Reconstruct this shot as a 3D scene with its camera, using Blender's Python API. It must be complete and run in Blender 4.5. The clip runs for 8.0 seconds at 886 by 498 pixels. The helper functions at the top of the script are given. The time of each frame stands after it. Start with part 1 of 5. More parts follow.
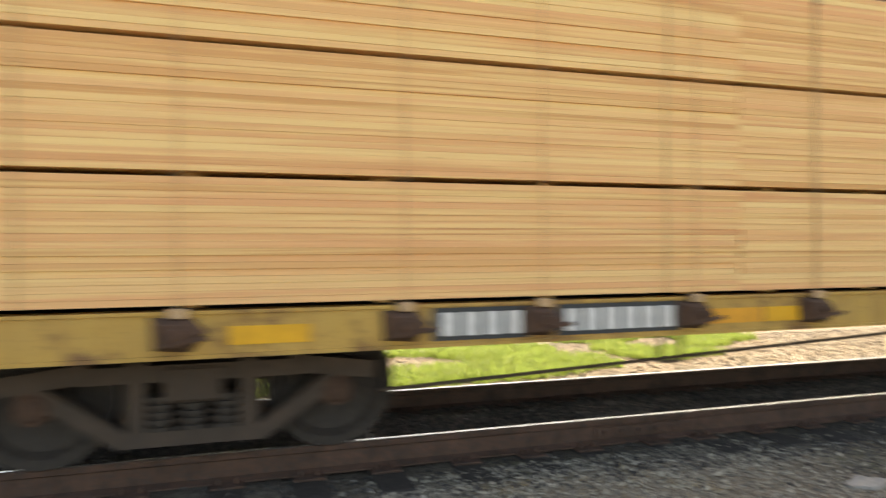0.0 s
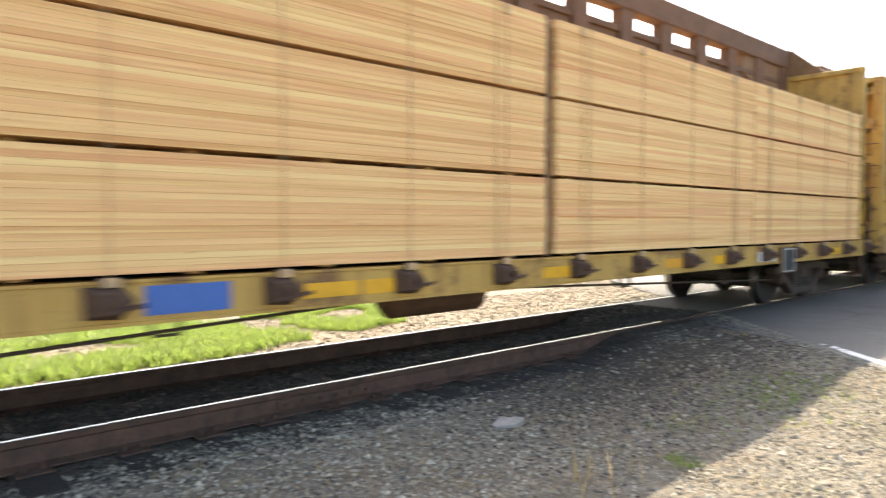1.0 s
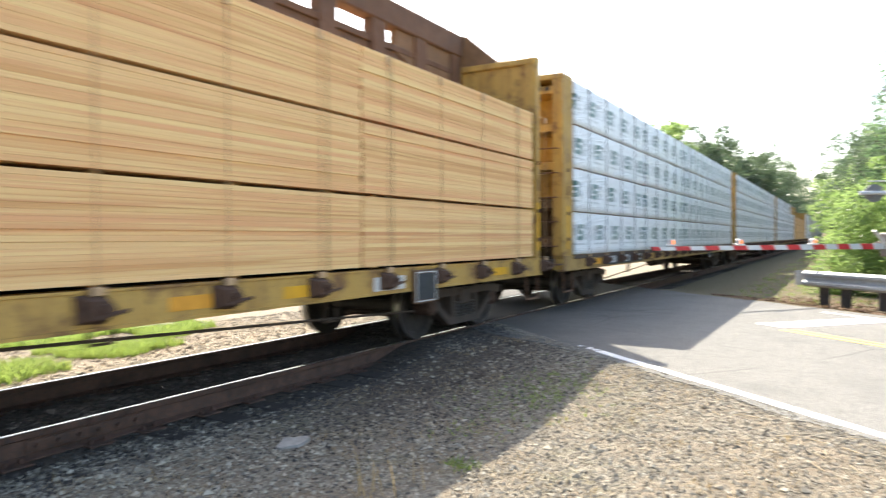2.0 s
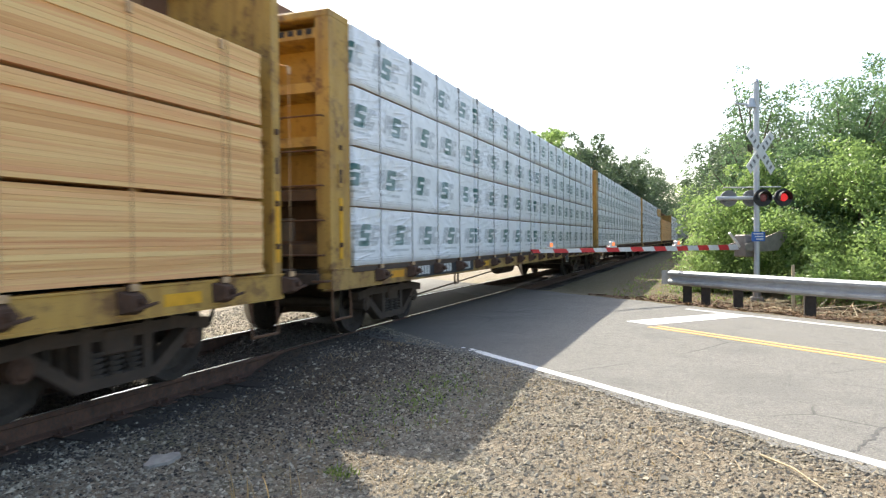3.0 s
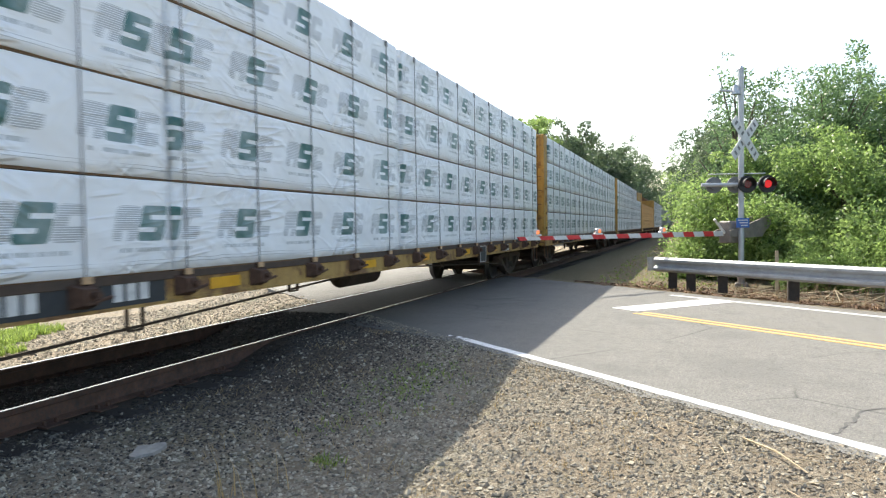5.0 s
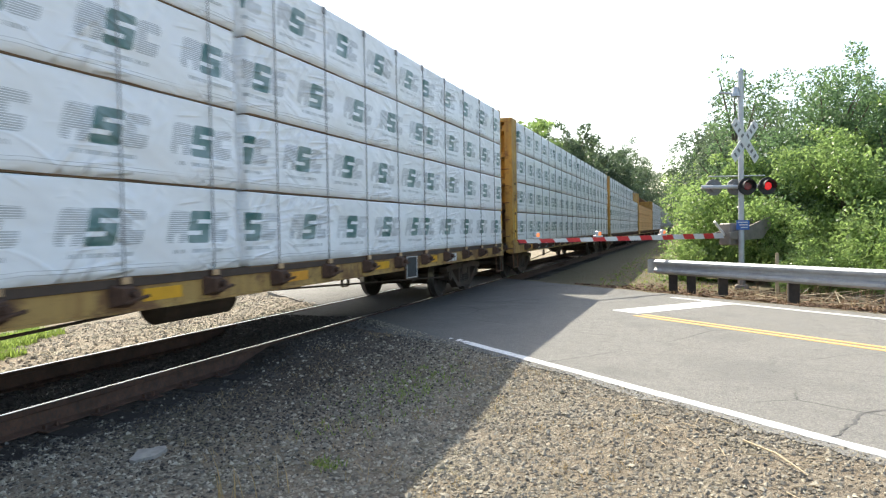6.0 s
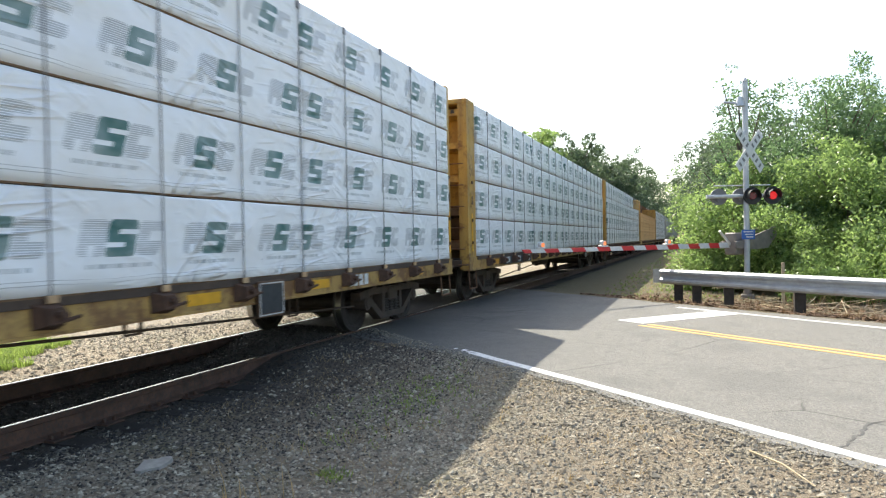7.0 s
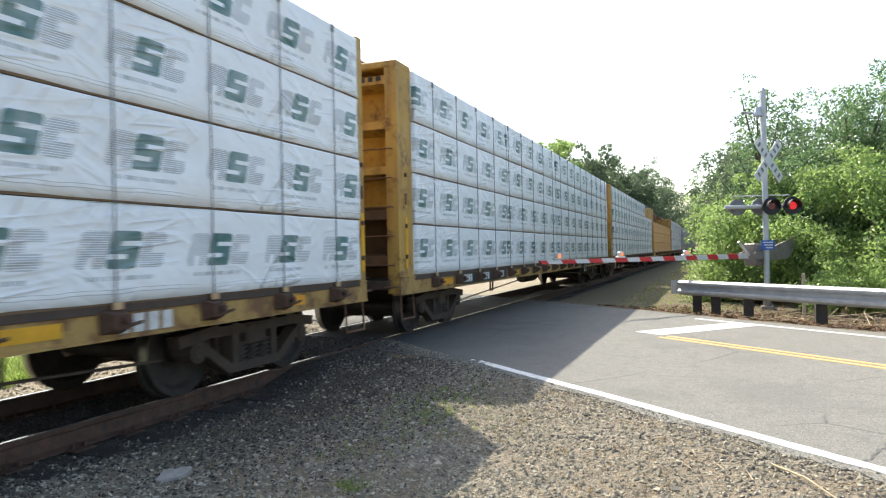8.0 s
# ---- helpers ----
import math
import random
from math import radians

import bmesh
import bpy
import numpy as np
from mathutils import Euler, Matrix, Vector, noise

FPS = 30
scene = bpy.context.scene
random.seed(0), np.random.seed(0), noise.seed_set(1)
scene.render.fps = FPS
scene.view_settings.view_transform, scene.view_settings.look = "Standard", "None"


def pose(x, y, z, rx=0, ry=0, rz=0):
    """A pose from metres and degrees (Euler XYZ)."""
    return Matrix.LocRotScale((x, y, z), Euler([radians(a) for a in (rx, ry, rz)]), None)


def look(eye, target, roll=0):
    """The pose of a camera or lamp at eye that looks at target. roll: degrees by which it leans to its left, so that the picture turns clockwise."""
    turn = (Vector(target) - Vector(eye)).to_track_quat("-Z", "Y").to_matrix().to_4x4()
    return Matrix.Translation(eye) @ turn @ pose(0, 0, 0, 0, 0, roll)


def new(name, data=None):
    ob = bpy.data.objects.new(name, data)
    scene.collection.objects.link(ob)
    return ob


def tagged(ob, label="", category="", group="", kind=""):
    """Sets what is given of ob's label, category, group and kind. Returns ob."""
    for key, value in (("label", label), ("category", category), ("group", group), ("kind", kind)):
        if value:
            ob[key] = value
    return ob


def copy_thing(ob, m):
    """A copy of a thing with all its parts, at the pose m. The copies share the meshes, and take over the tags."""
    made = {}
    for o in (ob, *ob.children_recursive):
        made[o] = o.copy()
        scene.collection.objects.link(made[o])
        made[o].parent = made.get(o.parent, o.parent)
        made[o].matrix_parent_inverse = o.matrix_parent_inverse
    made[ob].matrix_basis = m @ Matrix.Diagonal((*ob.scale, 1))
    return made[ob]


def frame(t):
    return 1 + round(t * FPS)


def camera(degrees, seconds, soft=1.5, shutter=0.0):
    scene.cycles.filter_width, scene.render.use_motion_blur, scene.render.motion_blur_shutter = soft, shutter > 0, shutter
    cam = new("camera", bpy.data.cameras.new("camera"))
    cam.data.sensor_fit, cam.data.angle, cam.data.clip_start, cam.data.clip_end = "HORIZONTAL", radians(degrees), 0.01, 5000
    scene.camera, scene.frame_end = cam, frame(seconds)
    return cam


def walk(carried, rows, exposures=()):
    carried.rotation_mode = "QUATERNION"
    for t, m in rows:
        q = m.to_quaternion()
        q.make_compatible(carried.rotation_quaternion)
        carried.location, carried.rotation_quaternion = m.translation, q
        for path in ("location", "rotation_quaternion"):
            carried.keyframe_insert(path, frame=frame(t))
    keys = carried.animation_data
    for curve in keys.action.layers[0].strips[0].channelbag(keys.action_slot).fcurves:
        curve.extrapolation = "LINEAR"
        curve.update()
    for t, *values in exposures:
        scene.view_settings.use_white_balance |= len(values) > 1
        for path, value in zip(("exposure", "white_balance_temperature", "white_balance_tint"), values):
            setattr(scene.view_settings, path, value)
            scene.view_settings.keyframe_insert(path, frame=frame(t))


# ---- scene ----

# World: x runs along the track, y across it (away from the camera), z = 0 at the rail heads.
# ------------------------------------------------------------------ camera
cam = camera(65.8, 8.0, soft=1.2, shutter=0.45)
PATH = [
    (0.0, (0.761, -4.672, 1.333), (1.363, -2.765, 1.326), -0.2),
    (0.5, (0.838, -4.701, 1.310), (1.880, -2.995, 1.257), -0.3),
    (1.0, (0.888, -4.746, 1.308), (2.230, -3.265, 1.231), 0.0),
    (1.5, (0.942, -4.770, 1.304), (2.504, -3.523, 1.234), 0.1),
    (2.0, (0.909, -4.783, 1.310), (2.635, -3.773, 1.276), -0.2),
    (2.2, (0.896, -4.801, 1.312), (2.681, -3.901, 1.278), -0.6),
    (3.3, (0.945, -4.872, 1.333), (2.821, -4.180, 1.325), -0.7),
    (3.5, (0.942, -4.887, 1.337), (2.826, -4.214, 1.345), -1.0),
    (4.0, (0.962, -4.868, 1.325), (2.857, -4.231, 1.299), -0.7),
    (5.5, (0.943, -4.854, 1.321), (2.816, -4.155, 1.250), -1.0),
    (6.0, (0.944, -4.860, 1.323), (2.823, -4.175, 1.269), -1.0),
    (6.5, (0.937, -4.865, 1.326), (2.814, -4.175, 1.282), -1.1),
    (7.0, (0.931, -4.865, 1.327), (2.805, -4.167, 1.302), -1.1),
    (7.5, (0.922, -4.863, 1.330), (2.786, -4.138, 1.322), -1.2),
    (8.0, (0.914, -4.862, 1.326), (2.771, -4.121, 1.335), -1.2),
]
walk(cam, [(t, look(eye, target, roll)) for t, eye, target, roll in PATH],
     exposures=[(0.0, 1.72, 8900, 10), (0.6, 1.83, 8100, 10), (1.5, 1.93, 6950, 8), (2.2, 1.62, 6900, 8), (3.4, 1.2, 6850, 7), (8.0, 1.2, 6850, 6)])

# ------------------------------------------------------------------ light
SUN_TO = Vector((2.85, 2.6, 4.12)).normalized()
sun = new("sun", bpy.data.lights.new("sun", "SUN"))
sun.data.energy, sun.data.angle, sun.data.color = 3.6, radians(0.53), (1.0, 0.95, 0.86)
sun.matrix_world = look(SUN_TO * 60, (0, 0, 0))
world = bpy.data.worlds.new("sky")
scene.world = world
world.use_nodes = True
wn = world.node_tree.nodes
sky = wn.new("ShaderNodeTexSky")
sky.sky_type, sky.sun_disc = "NISHITA", False
sky.sun_elevation, sky.sun_rotation = math.asin(SUN_TO.z), math.atan2(SUN_TO.x, SUN_TO.y)
sky.dust_density, sky.air_density, sky.ozone_density = 2.5, 1.0, 1.0
wn["Background"].inputs["Strength"].default_value = 0.15
world.node_tree.links.new(sky.outputs[0], wn["Background"].inputs["Color"])


# ------------------------------------------------------------------ materials
class Shade:
    """Small helper to write a node material line by line."""

    def __init__(self, name, rough=0.7, metal=0.0, spec=0.5):
        self.mat = bpy.data.materials.new(name)
        self.mat.use_nodes = True
        self.tree = self.mat.node_tree
        self.bsdf = self.tree.nodes["Principled BSDF"]
        self.bsdf.inputs["Roughness"].default_value = rough
        self.bsdf.inputs["Metallic"].default_value = metal
        self.bsdf.inputs["Specular IOR Level"].default_value = spec
        self.coord = self.tree.nodes.new("ShaderNodeTexCoord").outputs["Object"]

    def link(self, a, b):
        if isinstance(a, (int, float)):
            b.default_value = a
        elif isinstance(a, tuple):
            b.default_value = (*a, 1.0) if len(a) == 3 and b.type == "RGBA" else a
        else:
            self.tree.links.new(a, b)

    def scaled(self, vec, s, turn=(0, 0, 0)):
        n = self.tree.nodes.new("ShaderNodeMapping")
        n.inputs["Scale"].default_value = s if isinstance(s, tuple) else (s, s, s)
        n.inputs["Rotation"].default_value = turn
        self.link(vec, n.inputs["Vector"])
        return n.outputs[0]

    def noise(self, scale, detail=4, rough=0.6, vec=None):
        n = self.tree.nodes.new("ShaderNodeTexNoise")
        self.link(self.scaled(self.coord if vec is None else vec, scale), n.inputs["Vector"])
        n.inputs["Scale"].default_value, n.inputs["Detail"].default_value, n.inputs["Roughness"].default_value = 1.0, detail, rough
        return n.outputs["Fac"]

    def cells(self, scale, out="Distance", vec=None):
        n = self.tree.nodes.new("ShaderNodeTexVoronoi")
        self.link(self.scaled(self.coord if vec is None else vec, scale), n.inputs["Vector"])
        n.inputs["Scale"].default_value = 1.0
        return n.outputs[out]

    def wobble(self, amount):
        """Object coordinates shaken by noise, so that cells lose their regular shape."""
        n = self.tree.nodes.new("ShaderNodeTexNoise")
        n.inputs["Scale"].default_value = 26.0
        self.tree.links.new(self.coord, n.inputs["Vector"])
        m = self.tree.nodes.new("ShaderNodeVectorMath")
        m.operation = "MULTIPLY_ADD"
        self.tree.links.new(n.outputs["Color"], m.inputs[0])
        m.inputs[1].default_value = (amount, amount, amount)
        self.tree.links.new(self.coord, m.inputs[2])
        return m.outputs[0]

    def math(self, op, a, b=0.0, c=0.0):
        n = self.tree.nodes.new("ShaderNodeMath")
        n.operation = op
        for v, s in zip((a, b, c), n.inputs):
            self.link(v, s)
        return n.outputs[0]

    def ramp(self, fac, *stops):
        n = self.tree.nodes.new("ShaderNodeValToRGB")
        els = n.color_ramp.elements
        while len(els) < len(stops):
            els.new(0.5)
        for e, (p, c) in zip(els, stops):
            e.position, e.color = p, (c, c, c, 1) if isinstance(c, (int, float)) else (*c, 1)
        self.link(fac, n.inputs[0])
        return n.outputs[0]

    def mix(self, fac, a, b, kind="MIX"):
        n = self.tree.nodes.new("ShaderNodeMix")
        n.data_type, n.blend_type = "RGBA", kind
        self.link(fac, n.inputs["Factor"])
        self.link(a, n.inputs[6])
        self.link(b, n.inputs[7])
        return n.outputs[2]

    def split(self, vec=None):
        n = self.tree.nodes.new("ShaderNodeSeparateXYZ")
        self.link(self.coord if vec is None else vec, n.inputs[0])
        return n.outputs

    def random(self):
        return self.tree.nodes.new("ShaderNodeObjectInfo").outputs["Random"]

    def island(self):
        return self.tree.nodes.new("ShaderNodeNewGeometry").outputs["Random Per Island"]

    def place(self):
        return self.tree.nodes.new("ShaderNodeNewGeometry").outputs["Position"]

    def colour(self, c):
        self.link(c, self.bsdf.inputs["Base Color"])
        return self

    def rough(self, r):
        self.link(r, self.bsdf.inputs["Roughness"])
        return self

    def bump(self, height, strength=0.5, distance=0.01):
        n = self.tree.nodes.new("ShaderNodeBump")
        n.inputs["Strength"].default_value, n.inputs["Distance"].default_value = strength, distance
        self.link(height, n.inputs["Height"])
        self.link(n.outputs[0], self.bsdf.inputs["Normal"])
        return self


def plain(name, c, rough=0.6, metal=0.0, dirt=0.35, scale=6.0, dark=None):
    """Paint or metal with grime in two scales."""
    s = Shade(name, rough, metal)
    d = dark or tuple(v * 0.45 for v in c)
    g = s.math("MULTIPLY", s.ramp(s.noise(scale, 6), (0.38, 0.0), (0.75, 1.0)), dirt * 1.6)
    base = s.mix(g, c, d)
    s.colour(s.mix(s.math("MULTIPLY", s.noise(scale * 14, 3), dirt * 0.5), base, d))
    s.rough(s.ramp(s.noise(scale * 3, 3), (0.2, max(rough - 0.12, 0.05)), (0.8, min(rough + 0.15, 1))))
    return s.bump(s.noise(scale * 25, 3), 0.12, 0.003).mat


def gravel_material():
    s = Shade("gravel_ground", 0.95, spec=0.2)
    big, fine = s.noise(0.55, 5), s.cells(44, "Color", s.wobble(0.06))
    grey = s.ramp(s.split(fine)[0], (0.0, (0.10, 0.09, 0.074)), (0.5, (0.26, 0.226, 0.175)), (1.0, (0.51, 0.455, 0.36)))
    dirt = s.ramp(s.noise(9, 5), (0.3, (0.185, 0.142, 0.098)), (0.7, (0.34, 0.275, 0.195)))
    c = s.mix(s.ramp(s.noise(2.2, 4), (0.38, 0.15), (0.62, 0.75)), dirt, grey)
    moss = s.math("MULTIPLY", s.ramp(big, (0.52, 0.0), (0.68, 1.0)), s.ramp(s.noise(5, 4), (0.4, 0.0), (0.65, 0.6)))
    c = s.mix(moss, c, (0.16, 0.17, 0.07))
    c = s.mix(s.math("MULTIPLY", s.noise(0.13, 3), 0.35), c, (0.19, 0.17, 0.14))
    yy = s.math("ADD", s.math("ABSOLUTE", s.math("SUBTRACT", s.split()[1], 0.55)), s.math("MULTIPLY", s.noise(2.5, 4), 0.5))
    # dark brown ground between the shoulder and the crossing
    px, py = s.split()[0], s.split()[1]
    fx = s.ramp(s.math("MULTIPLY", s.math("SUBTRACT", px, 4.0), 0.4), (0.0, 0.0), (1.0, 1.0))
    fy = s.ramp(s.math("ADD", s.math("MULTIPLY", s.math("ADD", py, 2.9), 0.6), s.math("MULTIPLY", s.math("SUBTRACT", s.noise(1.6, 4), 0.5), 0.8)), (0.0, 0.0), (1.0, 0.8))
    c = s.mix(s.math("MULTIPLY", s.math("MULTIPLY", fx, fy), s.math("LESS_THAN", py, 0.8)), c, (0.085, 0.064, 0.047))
    far = s.ramp(s.math("ADD", s.math("MULTIPLY", s.math("SUBTRACT", px, 11.5), 0.3), s.math("MULTIPLY", s.math("SUBTRACT", s.noise(0.9, 4), 0.5), 0.9)), (0.0, 0.0), (1.0, 0.75))
    c = s.mix(s.math("MULTIPLY", far, s.math("LESS_THAN", py, -0.5)), c, s.mix(s.noise(3.0, 4), (0.15, 0.115, 0.07), (0.10, 0.10, 0.05)))
    s.colour(s.mix(s.ramp(s.math("MULTIPLY", yy, 0.5), (0.46, 0.75), (0.72, 0.0)), c, (0.068, 0.057, 0.049)))
    h = s.math("ADD", s.math("MULTIPLY", s.cells(31, "Distance", s.wobble(0.05)), -0.35), s.math("ADD", s.noise(16, 5), s.noise(55, 5, 0.7)))
    return s.bump(h, 0.9, 0.03).mat


def asphalt_material():
    s = Shade("worn_asphalt", 0.85, spec=0.35)
    v = s.ramp(s.cells(190, "Color"), (0.0, 0.06), (1.0, 0.30))
    c = s.mix(s.noise(0.7, 5), (0.10, 0.094, 0.082), (0.165, 0.156, 0.138))
    c = s.mix(0.5, c, v)
    c = s.mix(s.math("MULTIPLY", s.cells(62, "Distance"), 0.5), c, (0.32, 0.30, 0.26))
    c = s.mix(s.ramp(s.cells(46, "Distance", s.wobble(0.03)), (0.10, 0.55), (0.34, 0.0)), c, (0.37, 0.345, 0.295))
    c = s.mix(s.ramp(s.noise(48, 4, 0.7), (0.5, 0.0), (0.66, 0.55)), c, (0.085, 0.083, 0.078))
    c = s.mix(s.ramp(s.noise((6, 6, 6), 5, 0.7), (0.5, 0.0), (0.72, 0.45)), c, (0.10, 0.098, 0.092))
    c = s.mix(s.ramp(s.noise(0.35, 3), (0.55, 0.0), (0.62, 0.4)), c, (0.12, 0.118, 0.112))
    # Darker asphalt near the track, deepened to carry the train's shade in its colour
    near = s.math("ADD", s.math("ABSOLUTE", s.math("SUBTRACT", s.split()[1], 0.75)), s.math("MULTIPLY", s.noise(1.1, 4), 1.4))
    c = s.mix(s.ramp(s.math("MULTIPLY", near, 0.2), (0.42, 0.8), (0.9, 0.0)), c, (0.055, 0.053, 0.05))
    crack = s.tree.nodes.new("ShaderNodeTexVoronoi")
    crack.feature = "DISTANCE_TO_EDGE"
    wob = s.tree.nodes.new("ShaderNodeMix")
    wob.data_type = "VECTOR"
    s.link(0.13, wob.inputs["Factor"])
    s.tree.links.new(s.coord, wob.inputs[4])
    nz = s.tree.nodes.new("ShaderNodeTexNoise")
    nz.inputs["Scale"].default_value = 1.7
    s.tree.links.new(s.coord, nz.inputs["Vector"])
    s.tree.links.new(nz.outputs["Color"], wob.inputs[5])
    s.tree.links.new(wob.outputs[1], crack.inputs["Vector"])
    crack.inputs["Scale"].default_value = 0.42
    line = s.math("MULTIPLY", s.ramp(crack.outputs["Distance"], (0.0, 1.0), (0.006, 0.0)), s.ramp(s.noise(0.5, 2), (0.45, 0.0), (0.6, 1.0)))
    s.colour(s.mix(s.math("MULTIPLY", line, 0.75), c, (0.045, 0.045, 0.045)))
    return s.bump(s.math("ADD", s.cells(150), s.math("MULTIPLY", s.noise(45, 4, 0.7), 1.4)), 0.6, 0.008).mat


def road_paint(name, c):
    s = Shade(name, 0.7)
    worn = s.math("MAXIMUM", s.ramp(s.noise(14, 6, 0.75), (0.52, 0.0), (0.70, 0.75)), s.ramp(s.noise(90, 4, 0.7), (0.55, 0.0), (0.68, 0.6)))
    s.colour(s.mix(worn, c, (0.21, 0.205, 0.2)))
    return s.bump(s.cells(150), 0.25, 0.004).mat


def rail_material(top):
    s = Shade("polished_rail_head" if top else "rusty_rail_side", 0.22 if top else 0.85, 1.0 if top else 0.0)
    if top:
        s.colour(s.mix(s.noise((0.4, 60, 60), 3), (0.62, 0.62, 0.63), (0.42, 0.41, 0.40)))
        s.rough(s.ramp(s.noise((0.8, 90, 9), 3), (0.3, 0.18), (0.7, 0.36)))
    else:
        c = s.ramp(s.noise(7, 6), (0.3, (0.058, 0.032, 0.021)), (0.7, (0.155, 0.077, 0.05)))
        s.colour(s.mix(s.ramp(s.noise(40, 4), (0.45, 0.0), (0.7, 0.7)), c, (0.055, 0.045, 0.04)))
        s.bump(s.noise(60, 4), 0.4, 0.004)
    return s.mat


def board_material():
    s = Shade("fresh_sawn_lumber", 0.75, spec=0.25)
    r = s.random()
    p = s.split()
    vec = s.tree.nodes.new("ShaderNodeCombineXYZ")
    s.link(s.math("ADD", p[0], s.math("MULTIPLY", r, 57.0)), vec.inputs[0])
    s.link(p[1], vec.inputs[1])
    s.link(s.math("ADD", p[2], s.math("MULTIPLY", r, 13.0)), vec.inputs[2])
    v = vec.outputs[0]
    tone = s.ramp(r, (0.0, (0.65, 0.345, 0.14)), (0.25, (0.78, 0.46, 0.21)), (0.5, (0.79, 0.42, 0.205)), (0.7, (0.86, 0.62, 0.29)), (0.85, (0.81, 0.47, 0.225)), (1.0, (0.65, 0.31, 0.14)))
    grain = s.noise((1.3, 40, 150), 5, 0.65, v)
    c = s.mix(s.ramp(grain, (0.35, 0.0), (0.75, 0.5)), tone, (0.60, 0.31, 0.13))
    c = s.mix(s.ramp(s.noise((0.55, 8, 30), 4, 0.6, v), (0.46, 0.0), (0.64, 0.7)), c, (0.84, 0.60, 0.27))
    knot = s.ramp(s.cells((2.1, 9, 20), "Distance", v), (0.02, 1.0), (0.09, 0.0))
    c = s.mix(s.math("MULTIPLY", knot, 0.6), c, (0.34, 0.15, 0.06))
    c = s.mix(s.ramp(s.noise((0.22, 3, 5), 3, 0.5, v), (0.58, 0.0), (0.75, 0.45)), c, (0.70, 0.36, 0.18))
    s.colour(c)
    return s.bump(grain, 0.25, 0.003).mat


def stack_material():
    """Lumber bundle seen from afar: layers of boards by island."""
    s = Shade("stacked_lumber", 0.75, spec=0.25)
    r = s.island()
    tone = s.ramp(r, (0.0, (0.68, 0.40, 0.16)), (0.5, (0.76, 0.46, 0.20)), (1.0, (0.82, 0.54, 0.24)))
    s.colour(s.mix(s.ramp(s.noise((1.3, 40, 90), 5), (0.35, 0.0), (0.75, 0.5)), tone, (0.58, 0.30, 0.12)))
    return s.mat


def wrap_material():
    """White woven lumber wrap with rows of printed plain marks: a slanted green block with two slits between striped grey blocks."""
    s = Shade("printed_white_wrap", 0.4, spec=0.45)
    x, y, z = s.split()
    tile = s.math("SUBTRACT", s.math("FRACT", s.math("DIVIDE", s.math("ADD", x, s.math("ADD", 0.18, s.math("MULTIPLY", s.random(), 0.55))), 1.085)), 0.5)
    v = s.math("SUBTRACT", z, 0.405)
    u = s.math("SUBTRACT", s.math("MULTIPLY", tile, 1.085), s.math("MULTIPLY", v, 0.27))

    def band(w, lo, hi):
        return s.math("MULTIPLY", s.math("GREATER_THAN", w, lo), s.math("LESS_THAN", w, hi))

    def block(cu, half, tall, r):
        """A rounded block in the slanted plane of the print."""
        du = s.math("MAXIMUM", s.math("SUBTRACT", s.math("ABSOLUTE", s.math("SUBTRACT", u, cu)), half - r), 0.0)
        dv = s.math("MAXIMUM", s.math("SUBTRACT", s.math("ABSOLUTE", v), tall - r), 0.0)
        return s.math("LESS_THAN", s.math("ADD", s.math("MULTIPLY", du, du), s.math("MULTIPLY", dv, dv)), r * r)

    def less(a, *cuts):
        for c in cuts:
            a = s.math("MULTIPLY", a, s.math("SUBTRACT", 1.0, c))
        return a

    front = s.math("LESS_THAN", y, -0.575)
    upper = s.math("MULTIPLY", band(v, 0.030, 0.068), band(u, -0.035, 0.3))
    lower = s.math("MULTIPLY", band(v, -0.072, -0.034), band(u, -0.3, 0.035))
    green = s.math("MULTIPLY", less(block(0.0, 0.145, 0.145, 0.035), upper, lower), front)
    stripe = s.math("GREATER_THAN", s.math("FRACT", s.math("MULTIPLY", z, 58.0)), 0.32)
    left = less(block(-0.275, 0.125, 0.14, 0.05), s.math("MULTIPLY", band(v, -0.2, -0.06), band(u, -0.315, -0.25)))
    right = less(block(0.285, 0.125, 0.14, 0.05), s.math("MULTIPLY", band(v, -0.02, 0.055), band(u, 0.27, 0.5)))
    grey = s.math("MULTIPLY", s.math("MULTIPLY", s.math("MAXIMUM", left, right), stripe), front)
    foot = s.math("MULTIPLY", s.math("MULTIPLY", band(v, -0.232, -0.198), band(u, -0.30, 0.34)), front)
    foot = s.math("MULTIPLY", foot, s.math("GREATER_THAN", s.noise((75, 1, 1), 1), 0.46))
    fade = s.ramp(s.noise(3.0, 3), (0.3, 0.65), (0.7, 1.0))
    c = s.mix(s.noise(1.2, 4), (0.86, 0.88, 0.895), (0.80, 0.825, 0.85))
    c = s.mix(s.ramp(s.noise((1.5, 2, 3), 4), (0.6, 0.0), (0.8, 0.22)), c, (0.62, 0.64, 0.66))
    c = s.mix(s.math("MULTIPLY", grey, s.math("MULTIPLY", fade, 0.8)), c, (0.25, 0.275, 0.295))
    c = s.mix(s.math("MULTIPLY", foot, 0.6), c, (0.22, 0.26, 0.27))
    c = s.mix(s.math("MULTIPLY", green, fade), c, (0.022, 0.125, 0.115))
    # folded hem: two wandering edges low on the side
    sway = s.math("MULTIPLY", s.noise((1.1, 0.1, 0.1), 3), 0.075)
    hem = s.math("SUBTRACT", z, s.math("ADD", sway, 0.035))
    seam = s.math("MAXIMUM", band(hem, -0.0028, 0.0028), band(hem, 0.027, 0.0315))
    seam = s.math("MULTIPLY", s.math("MULTIPLY", seam, front), s.ramp(s.noise((0.9, 1, 1), 3), (0.4, 0.1), (0.55, 0.75)))
    s.colour(s.mix(seam, c, (0.30, 0.32, 0.34)))

